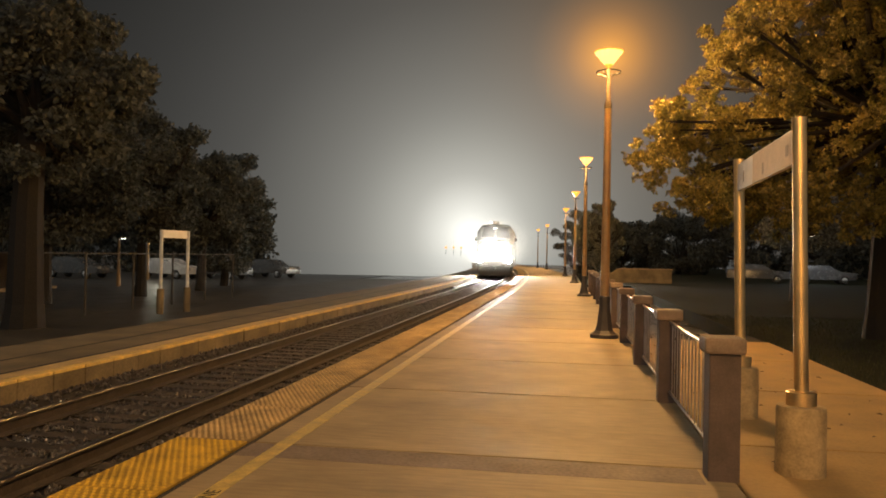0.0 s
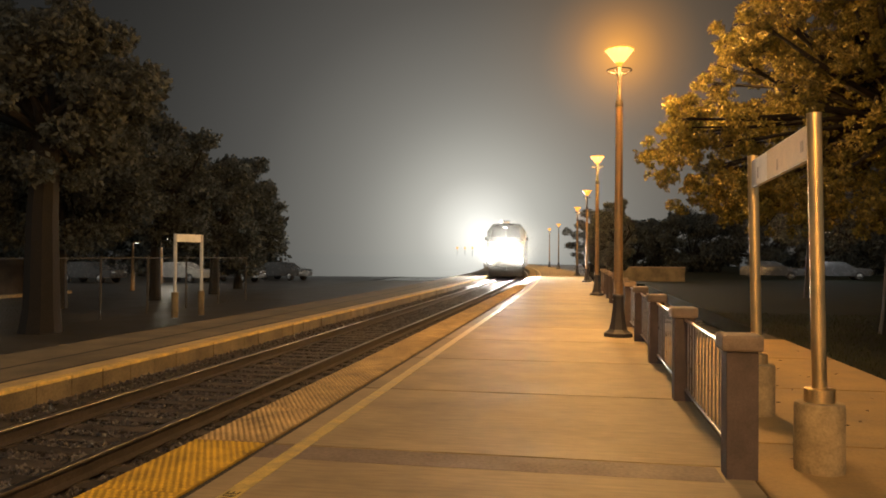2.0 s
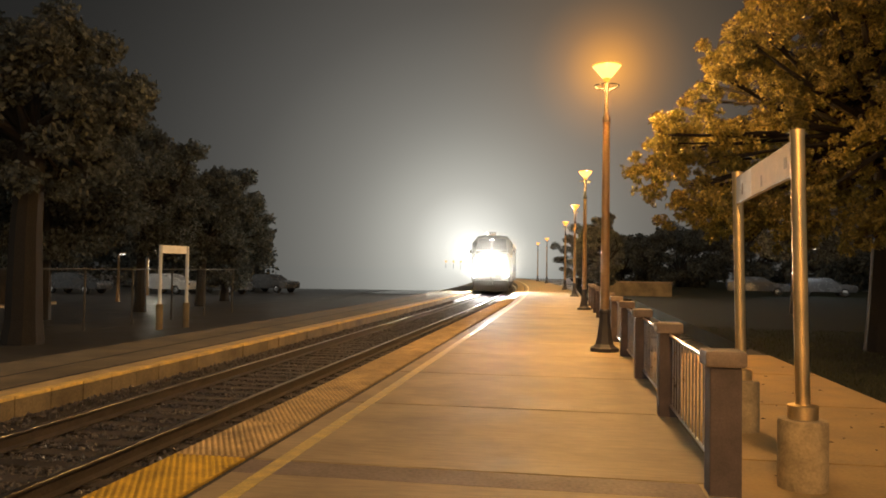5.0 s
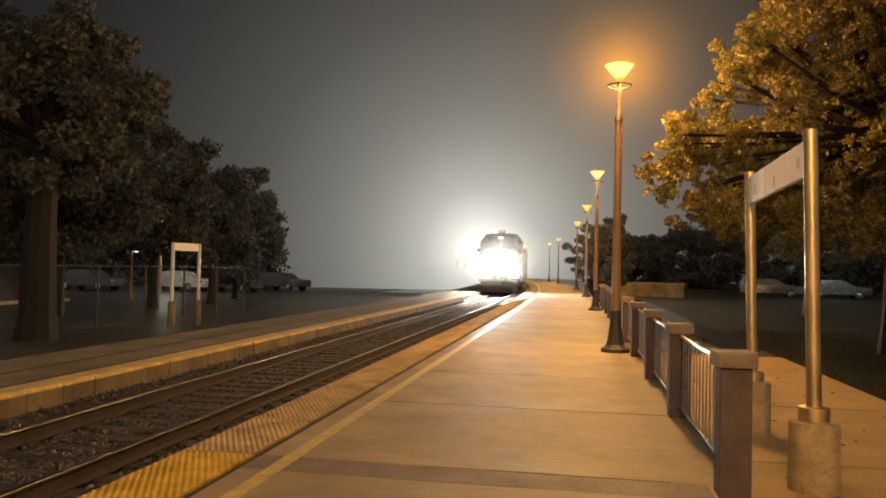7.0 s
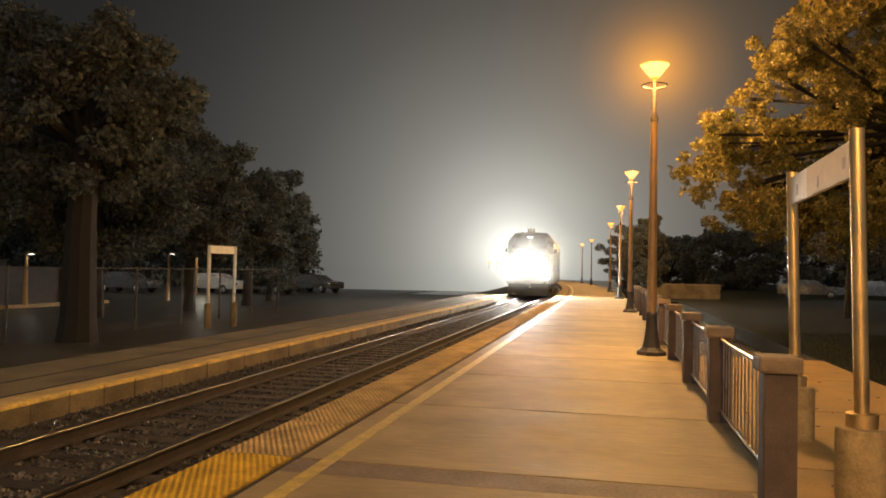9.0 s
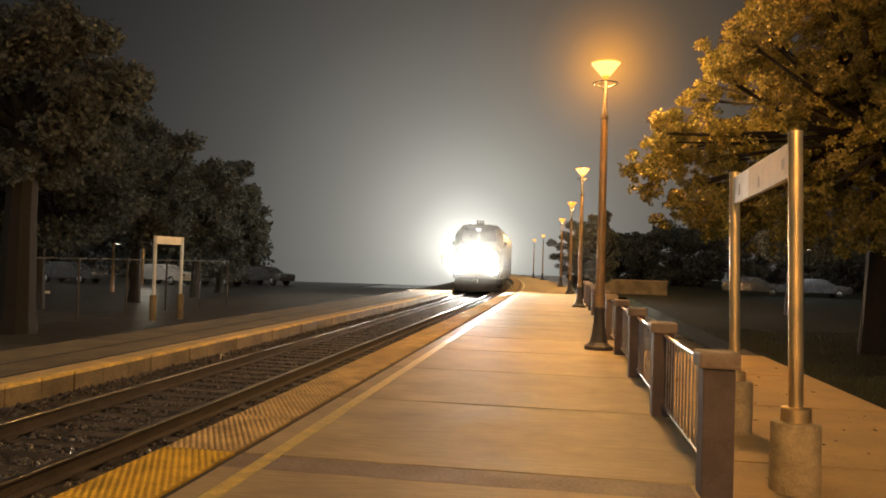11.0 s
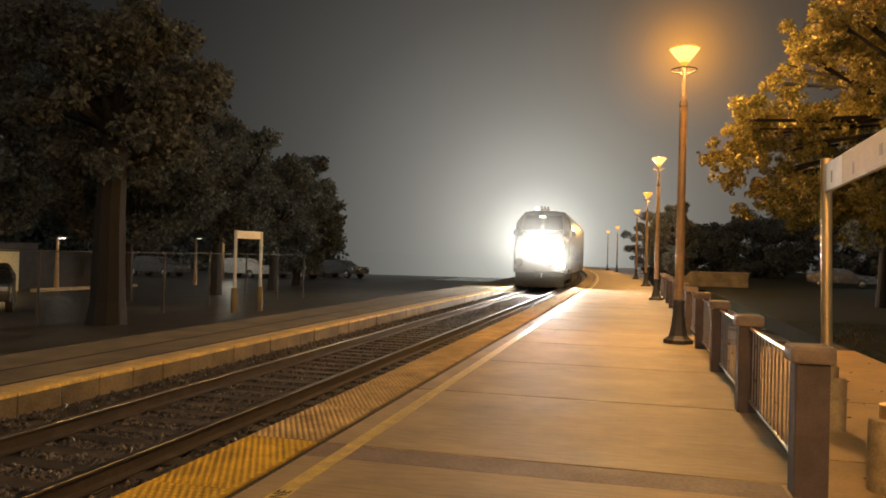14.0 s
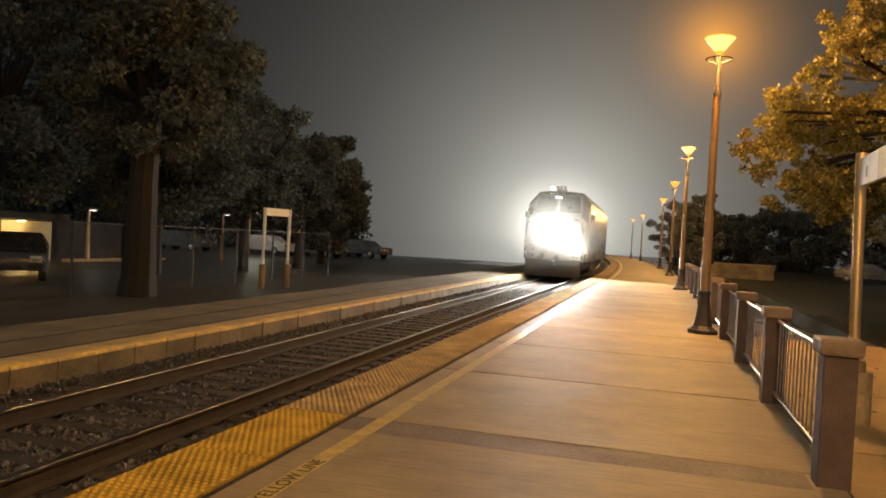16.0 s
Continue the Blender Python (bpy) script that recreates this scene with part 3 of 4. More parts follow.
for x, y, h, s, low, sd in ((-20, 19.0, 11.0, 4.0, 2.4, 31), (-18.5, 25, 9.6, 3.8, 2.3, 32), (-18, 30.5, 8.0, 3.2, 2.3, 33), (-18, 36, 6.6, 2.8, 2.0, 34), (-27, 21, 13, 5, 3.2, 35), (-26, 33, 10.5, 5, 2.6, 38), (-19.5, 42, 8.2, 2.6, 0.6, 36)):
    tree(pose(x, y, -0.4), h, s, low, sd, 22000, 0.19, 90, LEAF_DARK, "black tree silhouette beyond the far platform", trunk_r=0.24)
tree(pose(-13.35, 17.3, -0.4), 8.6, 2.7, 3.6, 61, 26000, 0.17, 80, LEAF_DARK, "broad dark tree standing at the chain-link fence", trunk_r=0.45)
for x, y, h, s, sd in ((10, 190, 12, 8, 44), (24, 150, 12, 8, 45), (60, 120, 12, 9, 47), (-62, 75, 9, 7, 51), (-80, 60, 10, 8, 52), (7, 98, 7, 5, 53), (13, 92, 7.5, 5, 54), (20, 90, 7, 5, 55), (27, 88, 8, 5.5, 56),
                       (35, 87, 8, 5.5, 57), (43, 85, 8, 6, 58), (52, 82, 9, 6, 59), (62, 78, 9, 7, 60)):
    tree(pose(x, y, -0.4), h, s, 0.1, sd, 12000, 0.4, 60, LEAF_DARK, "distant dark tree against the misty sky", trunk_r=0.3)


def lot_hedge():
    """A ragged belt of dark trees that closes the parking lot."""
    rng = random.Random(77)
    centres, radii = [], []
    for k in range(420):
        u = rng.random()
        x, y = -27.5 - 85 * u, 68.5 - 22 * u + rng.uniform(-2, 2)
        top = 5.2 + 1.5 * math.sin(x * 0.23) + 1.1 * math.sin(x * 0.61 + 1.0)
        centres.append((x, y, rng.uniform(0.0, top)))
        radii.append(rng.uniform(1.0, 2.0))
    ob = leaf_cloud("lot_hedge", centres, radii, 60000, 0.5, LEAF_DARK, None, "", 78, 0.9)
    tagged(ob, "ragged dark belt of trees beyond the parking lot", "woods", kind="stuff")


lot_hedge()


def haze_backdrop():
    """A low strip that closes the distance beside the line, haze painted into its emission as bright as the air above
    it.
    """
    m = bpy.data.materials.new("haze_glow_strip")
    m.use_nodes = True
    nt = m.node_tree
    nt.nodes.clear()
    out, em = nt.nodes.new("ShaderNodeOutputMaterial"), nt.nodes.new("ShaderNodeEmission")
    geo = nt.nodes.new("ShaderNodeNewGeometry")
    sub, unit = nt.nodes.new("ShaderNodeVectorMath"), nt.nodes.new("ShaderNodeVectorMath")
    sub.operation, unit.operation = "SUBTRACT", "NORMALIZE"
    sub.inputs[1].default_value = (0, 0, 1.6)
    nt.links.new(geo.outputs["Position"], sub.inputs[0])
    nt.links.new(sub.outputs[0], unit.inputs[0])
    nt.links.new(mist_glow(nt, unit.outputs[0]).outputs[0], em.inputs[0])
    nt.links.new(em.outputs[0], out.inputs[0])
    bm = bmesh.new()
    # strips placed to cover the dark ground below the horizon with painted haze
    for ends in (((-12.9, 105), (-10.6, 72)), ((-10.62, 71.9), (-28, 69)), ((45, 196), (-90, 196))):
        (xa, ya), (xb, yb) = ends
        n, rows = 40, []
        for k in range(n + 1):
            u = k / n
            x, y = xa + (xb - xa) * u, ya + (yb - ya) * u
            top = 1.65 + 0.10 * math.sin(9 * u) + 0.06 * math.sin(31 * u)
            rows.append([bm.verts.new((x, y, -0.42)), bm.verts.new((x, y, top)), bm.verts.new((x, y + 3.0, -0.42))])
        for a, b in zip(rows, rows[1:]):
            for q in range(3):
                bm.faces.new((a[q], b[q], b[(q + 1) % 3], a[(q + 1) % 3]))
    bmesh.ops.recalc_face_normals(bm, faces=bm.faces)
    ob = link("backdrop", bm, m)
    tagged(ob, "low backdrop strip with haze glow put into its emission", "mist", kind="structure")


haze_backdrop()

# ---- low wall behind the fence ----
wall = link("low_wall", box(2.9, 7.2, 54.0, 54.35, -0.06, 0.86, 0.02), OLD_CONCRETE)
tagged(wall, "low tan concrete wall lit orange behind the platform fence", "wall", kind="structure")
cope = part("coping", box(2.86, 7.24, 53.96, 54.39, 0.861, 0.95, 0.015), CAP_STUCCO, wall, "tan wall coping")

# ---- locomotive ----


def loco_section(y, z_low, z_top, half_low, half_top, round_top=0.35):
    """An outline of the body across the line at y, from the sill to the roof."""
    pts = [(-half_low, z_low), (-half_low, z_low + 0.15), (-half_low, z_low + 1.0)]
    zs = z_top - round_top
    pts += [(-half_low * 0.995 if zs > z_low + 1.1 else -half_low, max(zs, z_low + 1.05))]
    pts += [(-half_top - (half_low - half_top) * 0.4, z_top - round_top * 0.45), (-half_top, z_top - round_top * 0.12), (-half_top * 0.5, z_top)]
    return [(x, y, z) for x, z in pts] + [(-x, y, z) for x, z in reversed(pts)]


DITCH_LENSES = []


def locomotive():
    loco = empty("locomotive", Matrix(), "dark grey streamlined diesel locomotive with its headlights on", "train")
    # nose at y = 0, tail at y = 20, heights above the rail
    secs = [loco_section(0.0, 1.05, 2.98, 1.34, 1.16, 0.25), loco_section(0.12, 1.0, 3.08, 1.42, 1.18, 0.35), loco_section(0.9, 0.98, 3.25, 1.56, 1.22, 0.4),
            loco_section(2.05, 0.95, 4.35, 1.58, 1.18, 0.5), loco_section(2.6, 0.95, 4.55, 1.58, 1.15, 0.6), loco_section(20.0, 0.95, 4.6, 1.58, 1.15, 0.6)]
    bm = bmesh.new()
    rings = [[bm.verts.new(p) for p in s] for s in secs]
    n = len(rings[0])
    for a, b in zip(rings, rings[1:]):
        for k in range(n):
            bm.faces.new((a[k], a[(k + 1) % n], b[(k + 1) % n], b[k]))
    bm.faces.new(rings[0])
    bm.faces.new(list(reversed(rings[-1])))
    bmesh.ops.recalc_face_normals(bm, faces=bm.faces)
    body = part("body", bm, LOCO_GREY, loco)
    # windshields lie on the slope between the nose top and the roof
    for side in (-1, 1):
        ws = bmesh.new()
        p0, p1 = Vector((0, 1.02, 3.36)), Vector((0, 1.92, 4.22))
        x0, x1 = 0.08, 1.08
        nrm = Vector((0, -0.69, 0.72)) * 0.02
        vs = [ws.verts.new(Vector((side * x, 0, 0)) + p + nrm) for p, x in ((p0, x0), (p0, x1 + 0.1), (p1, x1 - 0.06), (p1, x0))]
        f = ws.faces.new(vs)
        r = bmesh.ops.extrude_face_region(ws, geom=[f])
        bmesh.ops.translate(ws, verts=[v for v in r["geom"] if isinstance(v, bmesh.types.BMVert)], vec=-nrm * 1.5)
        bmesh.ops.recalc_face_normals(ws, faces=ws.faces)
        part("windshield", ws, GLASS_DARK, loco, "dark sloping windshield")
        part("side_window", box(side * 1.585 - 0.02, side * 1.585 + 0.02, 2.35, 3.1, 3.0, 3.65, 0.01), GLASS_DARK, loco, "cab side window")
        part("side_band", box(side * 1.584 - 0.012, side * 1.584 + 0.012, 2.2, 19.6, 1.7, 2.3, 0.004), LOCO_BLUE, loco, "blue side band")
        part("mirror", box(side * 1.70 - 0.10, side * 1.70 + 0.10, 2.28, 2.34, 3.1, 3.4, 0.01), LOCO_BLACK, loco)
        # ditch lights
        d = part("ditch_light", lathe([(0.23, 0), (0.23, 0.12), (0.21, 0.14)], 20), LOCO_BLACK, loco, "round ditch light on the nose")
        d.matrix_basis = pose(side * 1.16, 0.02, 1.52, 90)
        lens = lathe([(0.20, 0), (0.20, 0.012), (0.18, 0.016)], 20)
        lens.normal_update()
        for f in lens.faces:
            f.material_index = 0 if f.normal.z > 0.2 else 1
        e = part("ditch_lens", lens, (DITCHLIGHT, LOCO_BLACK), d, "lit white lens")
        e.matrix_basis = pose(0, 0, 0.146)
        DITCH_LENSES.append(e)
        h = part("head_light", lathe([(0.265, 0), (0.265, 0.06), (0.25, 0.08)], 24), CHROME, loco, "round headlight")
        h.matrix_basis = pose(side * 0.27, 0.035, 2.42, 90)
        e = part("head_lens", lathe([(0.24, 0), (0.24, 0.012), (0.21, 0.016)], 24), HEADLIGHT, h, "lit white lens")
        e.matrix_basis = pose(0, 0, 0.081)
        part("handrail", tube([(side * 1.30, -0.02, 1.2), (side * 1.36, -0.08, 1.3), (side * 1.36, -0.08, 2.2), (side * 1.30, 0.06, 2.3)], 0.018, 6), GALV, loco)
        part("number_board", box(side * 1.02 - 0.2, side * 1.02 + 0.2, -0.012, 0.04, 2.62, 2.72, 0.01), GLOW_DIM, loco, "dim lit number board")
    part("headlight_panel", box(-0.58, 0.58, -0.01, 0.05, 2.12, 2.72, 0.03), LOCO_BLACK, loco)
    part("roof_beacon", lathe([(0.09, 4.60), (0.09, 4.72), (0.05, 4.76)], 12, at=(-0.45, 2.3, 0)), GLOW_WHITE, loco, "small lit white roof beacon")
    part("cab_light", box(-0.22, 0.12, 1.70, 1.74, 4.14, 4.20, 0.01), GLOW_WHITE, loco, "lit white strip over the windshield")
    part("pilot", box(-1.35, 1.35, 0.05, 0.5, 0.18, 1.04, 0.06), LOCO_BLACK, loco, "black pilot plate")
    part("coupler", box(-0.14, 0.14, -0.45, 0.1, 0.72, 0.98, 0.04), LOCO_BLACK, loco)
    part("underframe", box(-1.3, 1.3, 0.6, 19.8, 0.55, 0.95, 0.03), LOCO_BLACK, loco)
    part("fuel_tank", box(-1.35, 1.35, 7.5, 12.5, 0.25, 0.9, 0.1), LOCO_BLACK, loco)
    horn = bmesh.new()
    for j in (-0.18, 0.0, 0.18):
        tube([(j, 2.75, 4.72), (j, 2.35, 4.74)], [0.03, 0.07], 10, horn)
    box(-0.26, 0.26, 2.6, 2.8, 4.52, 4.68, bm=horn)
    part("horn", horn, CHROME, loco, "bright horn cluster on the roof")
    for yc in (3.6, 16.4):
        part("bogie", box(-1.15, 1.15, yc - 1.7, yc + 1.7, 0.42, 0.72, 0.05), LOCO_BLACK, loco)
        for dy in (-1.35, 1.35):
            for side in (-1, 1):
                w = part("wheel", lathe([(0.48, 0), (0.50, 0.02), (0.50, 0.12), (0.30, 0.14), (0.1, 0.15)], 28), RAIL_RUST, loco, "steel wheel")
                w.matrix_basis = pose(side * 0.7525 - side * 0.06, yc + dy, 0.50, 0, 90 * side, 0)
    # sheets added ahead of the nose to imitate the bloom of the headlights
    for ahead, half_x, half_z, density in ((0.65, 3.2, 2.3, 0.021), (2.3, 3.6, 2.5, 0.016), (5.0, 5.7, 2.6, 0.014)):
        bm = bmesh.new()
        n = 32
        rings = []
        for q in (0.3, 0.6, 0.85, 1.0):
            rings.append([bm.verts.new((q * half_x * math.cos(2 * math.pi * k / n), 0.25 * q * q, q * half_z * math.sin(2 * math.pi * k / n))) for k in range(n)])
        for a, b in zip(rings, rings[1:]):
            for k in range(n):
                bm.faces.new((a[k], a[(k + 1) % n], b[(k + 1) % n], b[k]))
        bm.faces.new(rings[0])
        mist = part("mist", bm, glow_veil_mat("lit_mist", density, half_x, half_z), loco, "translucent veil added to give the headlights their bloom")
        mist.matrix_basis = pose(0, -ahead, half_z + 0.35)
    return loco


GLOW_DIM = mat("lit_number_board", (0.8, 0.8, 0.7), 0.4, emit=(1.0, 0.95, 0.8), power=2.5)
LOCO = locomotive()


def train_rows():
    """Seconds and the distance of the nose along the line: it rolls in slowly."""
    rows = []
    for t, y in ((0, 63.0), (2, 61.3), (4, 59.1), (6.5, 55.6), (8, 53.0), (10.5, 48.9), (12, 46.3), (13.5, 43.4), (15, 40.0), (16, 37.5)):
        # the chord between nose and tail gives the heading
        c = -5.08
        a, b = on_line(c, y).translation, on_line(c, y + 17.0).translation
        turn = math.degrees(math.atan2(-(b.x - a.x), b.y - a.y))
        rows.append((t, pose(a.x, a.y, RAIL_Z, 0, 0, turn)))
    return rows

# ---- far side: fence, shed, cars, far lights ----


def chain_fence():
    f = empty("fence", Matrix(), "tall galvanised chain-link fence behind the far platform", "fence", kind="structure")
    x, z0, z1 = -14.3, -0.42, 1.45
    post = part("post", tube([(0, 0, z0), (0, 0, z1 + 0.05)], 0.035, 8), OLD_GALV, f)
    post.matrix_basis = pose(x, 8.2, 0)
    for k in range(1, 10):
        o = new("post", post.data)
        o.parent, o.matrix_basis = f, pose(x, 8.2 + 2.6 * k, 0)
    part("top_rail", tube([(x, 8.2, z1), (x, 31.6, z1)], 0.022, 6), OLD_GALV, f)
    verts, faces = [], []
    step, h = 0.15, z1 - z0
    w = 0.0018
    y = 8.2
    while y < 29.5:
        for s in (1, -1):
            a = Vector((x + 0.002 * s, y, z0 if s > 0 else z1))
            b = Vector((x + 0.002 * s, y + h, z1 if s > 0 else z0))
            i = len(verts)
            for p in (a, b):
                verts += [(p.x, p.y - w, p.z), (p.x, p.y + w, p.z)]
            faces.append((i, i + 1, i + 3, i + 2))
        y += step
    o = cloud_mesh("wire_mesh", verts, faces, OLD_GALV)
    o.parent = f
    tagged(o, "fine diamond wire mesh", kind="stuff")


chain_fence()


def shed():
    s = empty("shed", pose(-25.6, 23.2, -0.42), "low cream building lit by a wall lamp, dark roof", "building")
    part("wall", box(-5, 0, -4.2, 4.3, 0, 1.80, 0.02), STUCCO_YELLOW, s)
    part("roof", box(-5.6, 0.75, -4.8, 4.5, 1.801, 2.1, 0.03), ROOF_DARK, s, "dark overhanging roof")
    part("trim_rail", box(0.002, 0.05, -4.1, 3.9, 0.83, 0.93, 0.01), SIGN_FACE, s, "pale horizontal trim")
    for y in (-2.9, 2.2):
        w = part("wall_lamp", box(0.3, 0.5, y - 0.12, y + 0.12, 1.69, 1.79, 0.01), GLOW_WARM, s, "small lit soffit lamp")
        l = bpy.data.lights.new("soffit_light", "POINT")
        l.energy, l.color, l.shadow_soft_size = 36, (1.0, 0.70, 0.26), 0.08
        o = new("soffit_light", l)
        o.matrix_basis = pose(-25.6 + 0.65, 23.2 + y, -0.42 + 1.6)
    # the roof's dark colour stands in for the lack of light on this wall
    part("annex_wall", box(-4.5, -0.6, 4.302, 10.5, 0, 1.75, 0.02), ROOF_DARK, s, "annex wall with its dimness put into a dark colour")
    kerb = link("kerb", box(-25.0, -24.8, 27.5, 34.5, -0.42, -0.27, 0.02), BASE_CONCRETE)
    tagged(kerb, "pale concrete kerb beside the low building", "kerb", kind="structure")


GLOW_WARM = mat("lit_soffit_lens", (0.9, 0.8, 0.6), 0.4, emit=(1.0, 0.8, 0.45), power=8.0)
shed()


def car(m, paint, tall=False, lights="", label=""):
    c = empty("car", m, label, "car")
    h = 1.75 if tall else 1.43
    bm = bmesh.new()
    # side outline of lower body and cabin, lofted across the width
    prof = [(-2.2, 0.35), (-2.25, 0.62), (-2.15, 0.88), (-1.05, 0.98), (-0.45, h - 0.06), (0.2, h), (1.2, h - 0.03), (1.75, h - 0.35 if tall else 1.02), (2.15, 1.0), (2.25, 0.7), (2.2, 0.35)]
    rings = []
    for x, k in ((-0.88, 0.94), (-0.80, 1.0), (0.80, 1.0), (0.88, 0.94)):
        rings.append([bm.verts.new((x * (0.82 if z > 1.05 else 1.0), y * k, 0.35 + (z - 0.35) * (k if z > 1.05 else 1))) for y, z in prof])
    n = len(prof)
    for a, b in zip(rings, rings[1:]):
        for j in range(n):
            bm.faces.new((a[j], a[(j + 1) % n], b[(j + 1) % n], b[j]))
    bm.faces.new(rings[0])
    bm.faces.new(list(reversed(rings[-1])))
    bmesh.ops.recalc_face_normals(bm, faces=bm.faces)
    part("body", bm, paint, c, smooth=True)
    for s in (-1, 1):
        part("side_window", box(s * 0.745 - 0.012, s * 0.745 + 0.012, -0.45, 1.25, 1.02, h - 0.14, 0.01), GLASS_DARK, c)
        for y in (-1.35, 1.35):
            w = part("wheel", lathe([(0.32, 0), (0.33, 0.03), (0.33, 0.19), (0.30, 0.21)], 18), RUBBER, c)
            w.matrix_basis = pose(s * 0.68, y, 0.33, 0, 90 * s, 0)
            r = part("rim", lathe([(0.2, 0), (0.2, 0.012), (0.06, 0.02)], 14), CHROME, w)
            r.matrix_basis = pose(0, 0, 0.211)
        part("headlight", box(s * 0.62 - 0.16, s * 0.62 + 0.16, -2.27, -2.15, 0.66, 0.80, 0.02), GLOW_WHITE if "head" in lights else CHROME, c)
        part("tail_light", box(s * 0.66 - 0.13, s * 0.66 + 0.13, 2.14, 2.27, 0.74, 0.92, 0.02), GLOW_RED if "tail" in lights else LOCO_BLUE, c, "red tail light" if "tail" in lights else "")
    return c


WHITE_PAINT = mat("white_car_paint", (0.5, 0.5, 0.5), 0.25, var=0.05, bump=0.0)
GREY_PAINT = mat("grey_car_paint", (0.09, 0.095, 0.10), 0.25, 0.3, var=0.05, bump=0.0)
BLACK_PAINT = mat("black_car_paint", (0.02, 0.02, 0.022), 0.2, var=0.05, bump=0.0)
car(pose(-19.6, 19.6, -0.42, 0, 0, 42), BLACK_PAINT, False, label="black parked car behind the chain-link fence")
car(pose(-22.9, 19.2, -0.42, 0, 0, 42), BLACK_PAINT, False, label="black parked car behind the chain-link fence")
car(pose(-27.8, 51, -0.42, 0, 0, 75), WHITE_PAINT, False, label="white parked car under a lot lamp")
car(pose(-24.5, 52, -0.42, 0, 0, 80), GREY_PAINT, label="grey parked car in the far lot")
car(pose(-23.0, 58, -0.42, 0, 0, 70), GREY_PAINT, label="grey parked car in the far lot")
car(pose(-33, 48, -0.42, 0, 0, 85), GREY_PAINT, label="grey parked car in the far lot")
car(pose(14.6, 62, -0.06, 0, 0, 80), GREY_PAINT, label="grey parked car beyond the dark lawn")
car(pose(19.6, 63, -0.06, 0, 0, 85), GREY_PAINT, label="grey parked car beyond the dark lawn")
car(pose(24.2, 61, -0.06, 0, 0, 165), GREY_PAINT, False, "tail", label="dark car with red tail lights in the far lot")
car(pose(29.5, 63, -0.06, 0, 0, 90), GREY_PAINT, True, label="grey parked SUV beyond the dark lawn")
car(pose(36, 66, -0.06, 0, 0, 60), WHITE_PAINT, label="white parked car beyond the dark lawn")


def lot_lamp(x, y, z, height, power, colour, glow, label, reach=0.9, big=1.0):
    s = empty("street_lamp", pose(x, y, z), label, "street lamp", "lot lamps")
    part("pole", lathe([(0.12, 0), (0.10, 0.5), (0.05, height)], 10), LAMP_PAINT, s)
    part("arm", tube([(0, 0, height - 0.05), (0.4, 0, height + 0.05), (reach, 0, height + 0.05)], 0.03, 6), LAMP_PAINT, s)
    part("head", box(reach - 0.05, reach + 0.4 * big + 0.05, -0.13, 0.13, height - 0.01, height + 0.09, 0.02), LAMP_PAINT, s)
    part("lens", box(reach, reach + 0.4 * big, -0.10, 0.10, height - 0.012 - 0.04 * big ** 2.5, height - 0.012, 0.01), glow, s, "lit lens")
    if power:
        l = bpy.data.lights.new("lot_light", "POINT")
        l.energy, l.color, l.shadow_soft_size = power, colour, 0.12
        o = new("lot_light", l)
        o.matrix_basis = pose(x + reach + 0.2, y, z + height - 0.15)
    return s


lot_lamp(-27.5, 47.5, -0.42, 3.0, 60, (1.0, 0.92, 0.7), GLOW_WHITE, "low white lot lamp over parked cars", 0.3, 0.45)
lot_lamp(17.0, 60.5, -0.06, 3.6, 260, (0.9, 0.95, 1.0), GLOW_WHITE, "white lot lamp beyond the trees")
def globe_lamp(x, y, z, height):
    s = empty("street_lamp", pose(x, y, z), "distant globe street lamp glowing orange down the line", "street lamp", "far lamps")
    part("pole", lathe([(0.12, 0), (0.06, height - 0.4)], 8), LAMP_STEM, s)
    part("globe", lathe([(0.10, height - 0.42), (0.36, height - 0.26), (0.45, height), (0.36, height + 0.26), (0.1, height + 0.42)], 12), GLOW_SODIUM_FAR, s, "glowing orange globe", smooth=True)


for x in (-43, -46.2, -49.4):
    globe_lamp(x, 318, -0.4, 5.3)
lot_lamp(-24.9, 28.9, -0.42, 2.35, 4, (1.0, 0.95, 0.85), GLOW_WHITE, "low white lamp beside the cream building", 0.15, 0.45)
lot_lamp(-24.0, 38.5, -0.42, 2.6, 0, SODIUM, GLOW_WHITE, "small white light among the trees", 0.15, 0.4)

# ---- small things on the platform ----


def yellow_line():
    line = link("floor_marking", sweep(rect(-2.345, -2.215, 0.0005, 0.0032), -10, 150), LINE_PAINT)
    tagged(line, "worn yellow safety line painted along the platform", "line", kind="structure")
    cu = bpy.data.curves.new("words", "FONT")
    cu.body, cu.size, cu.extrude, cu.space_character = "YELLOW LINE", 0.135, 0.0008, 1.08
    tmp = bpy.data.objects.new("words", cu)
    me = bpy.data.meshes.new_from_object(tmp)
    bpy.data.objects.remove(tmp)
    me.materials.clear()
    me.materials.append(LETTER_PAINT)
    words = new("lettering", me)
    words.parent = line
    words["label"] = "black stencilled words YELLOW LINE"
    words.matrix_basis = pose(-2.233, 3.93, 0.0045, 0, 0, 90)


yellow_line()
# darker concrete tone in a strip along the near side of the joint
patch = link("dark_strip", sweep([(-2.55, 0.0002), (-2.55, 0.0012), (1.02, 0.0012), (1.02, 0.0002)], 5.70, 6.10, 0.2), DARK_PATCH)
tagged(patch, "dark strip across the platform beside a joint", "repair strip", kind="structure")


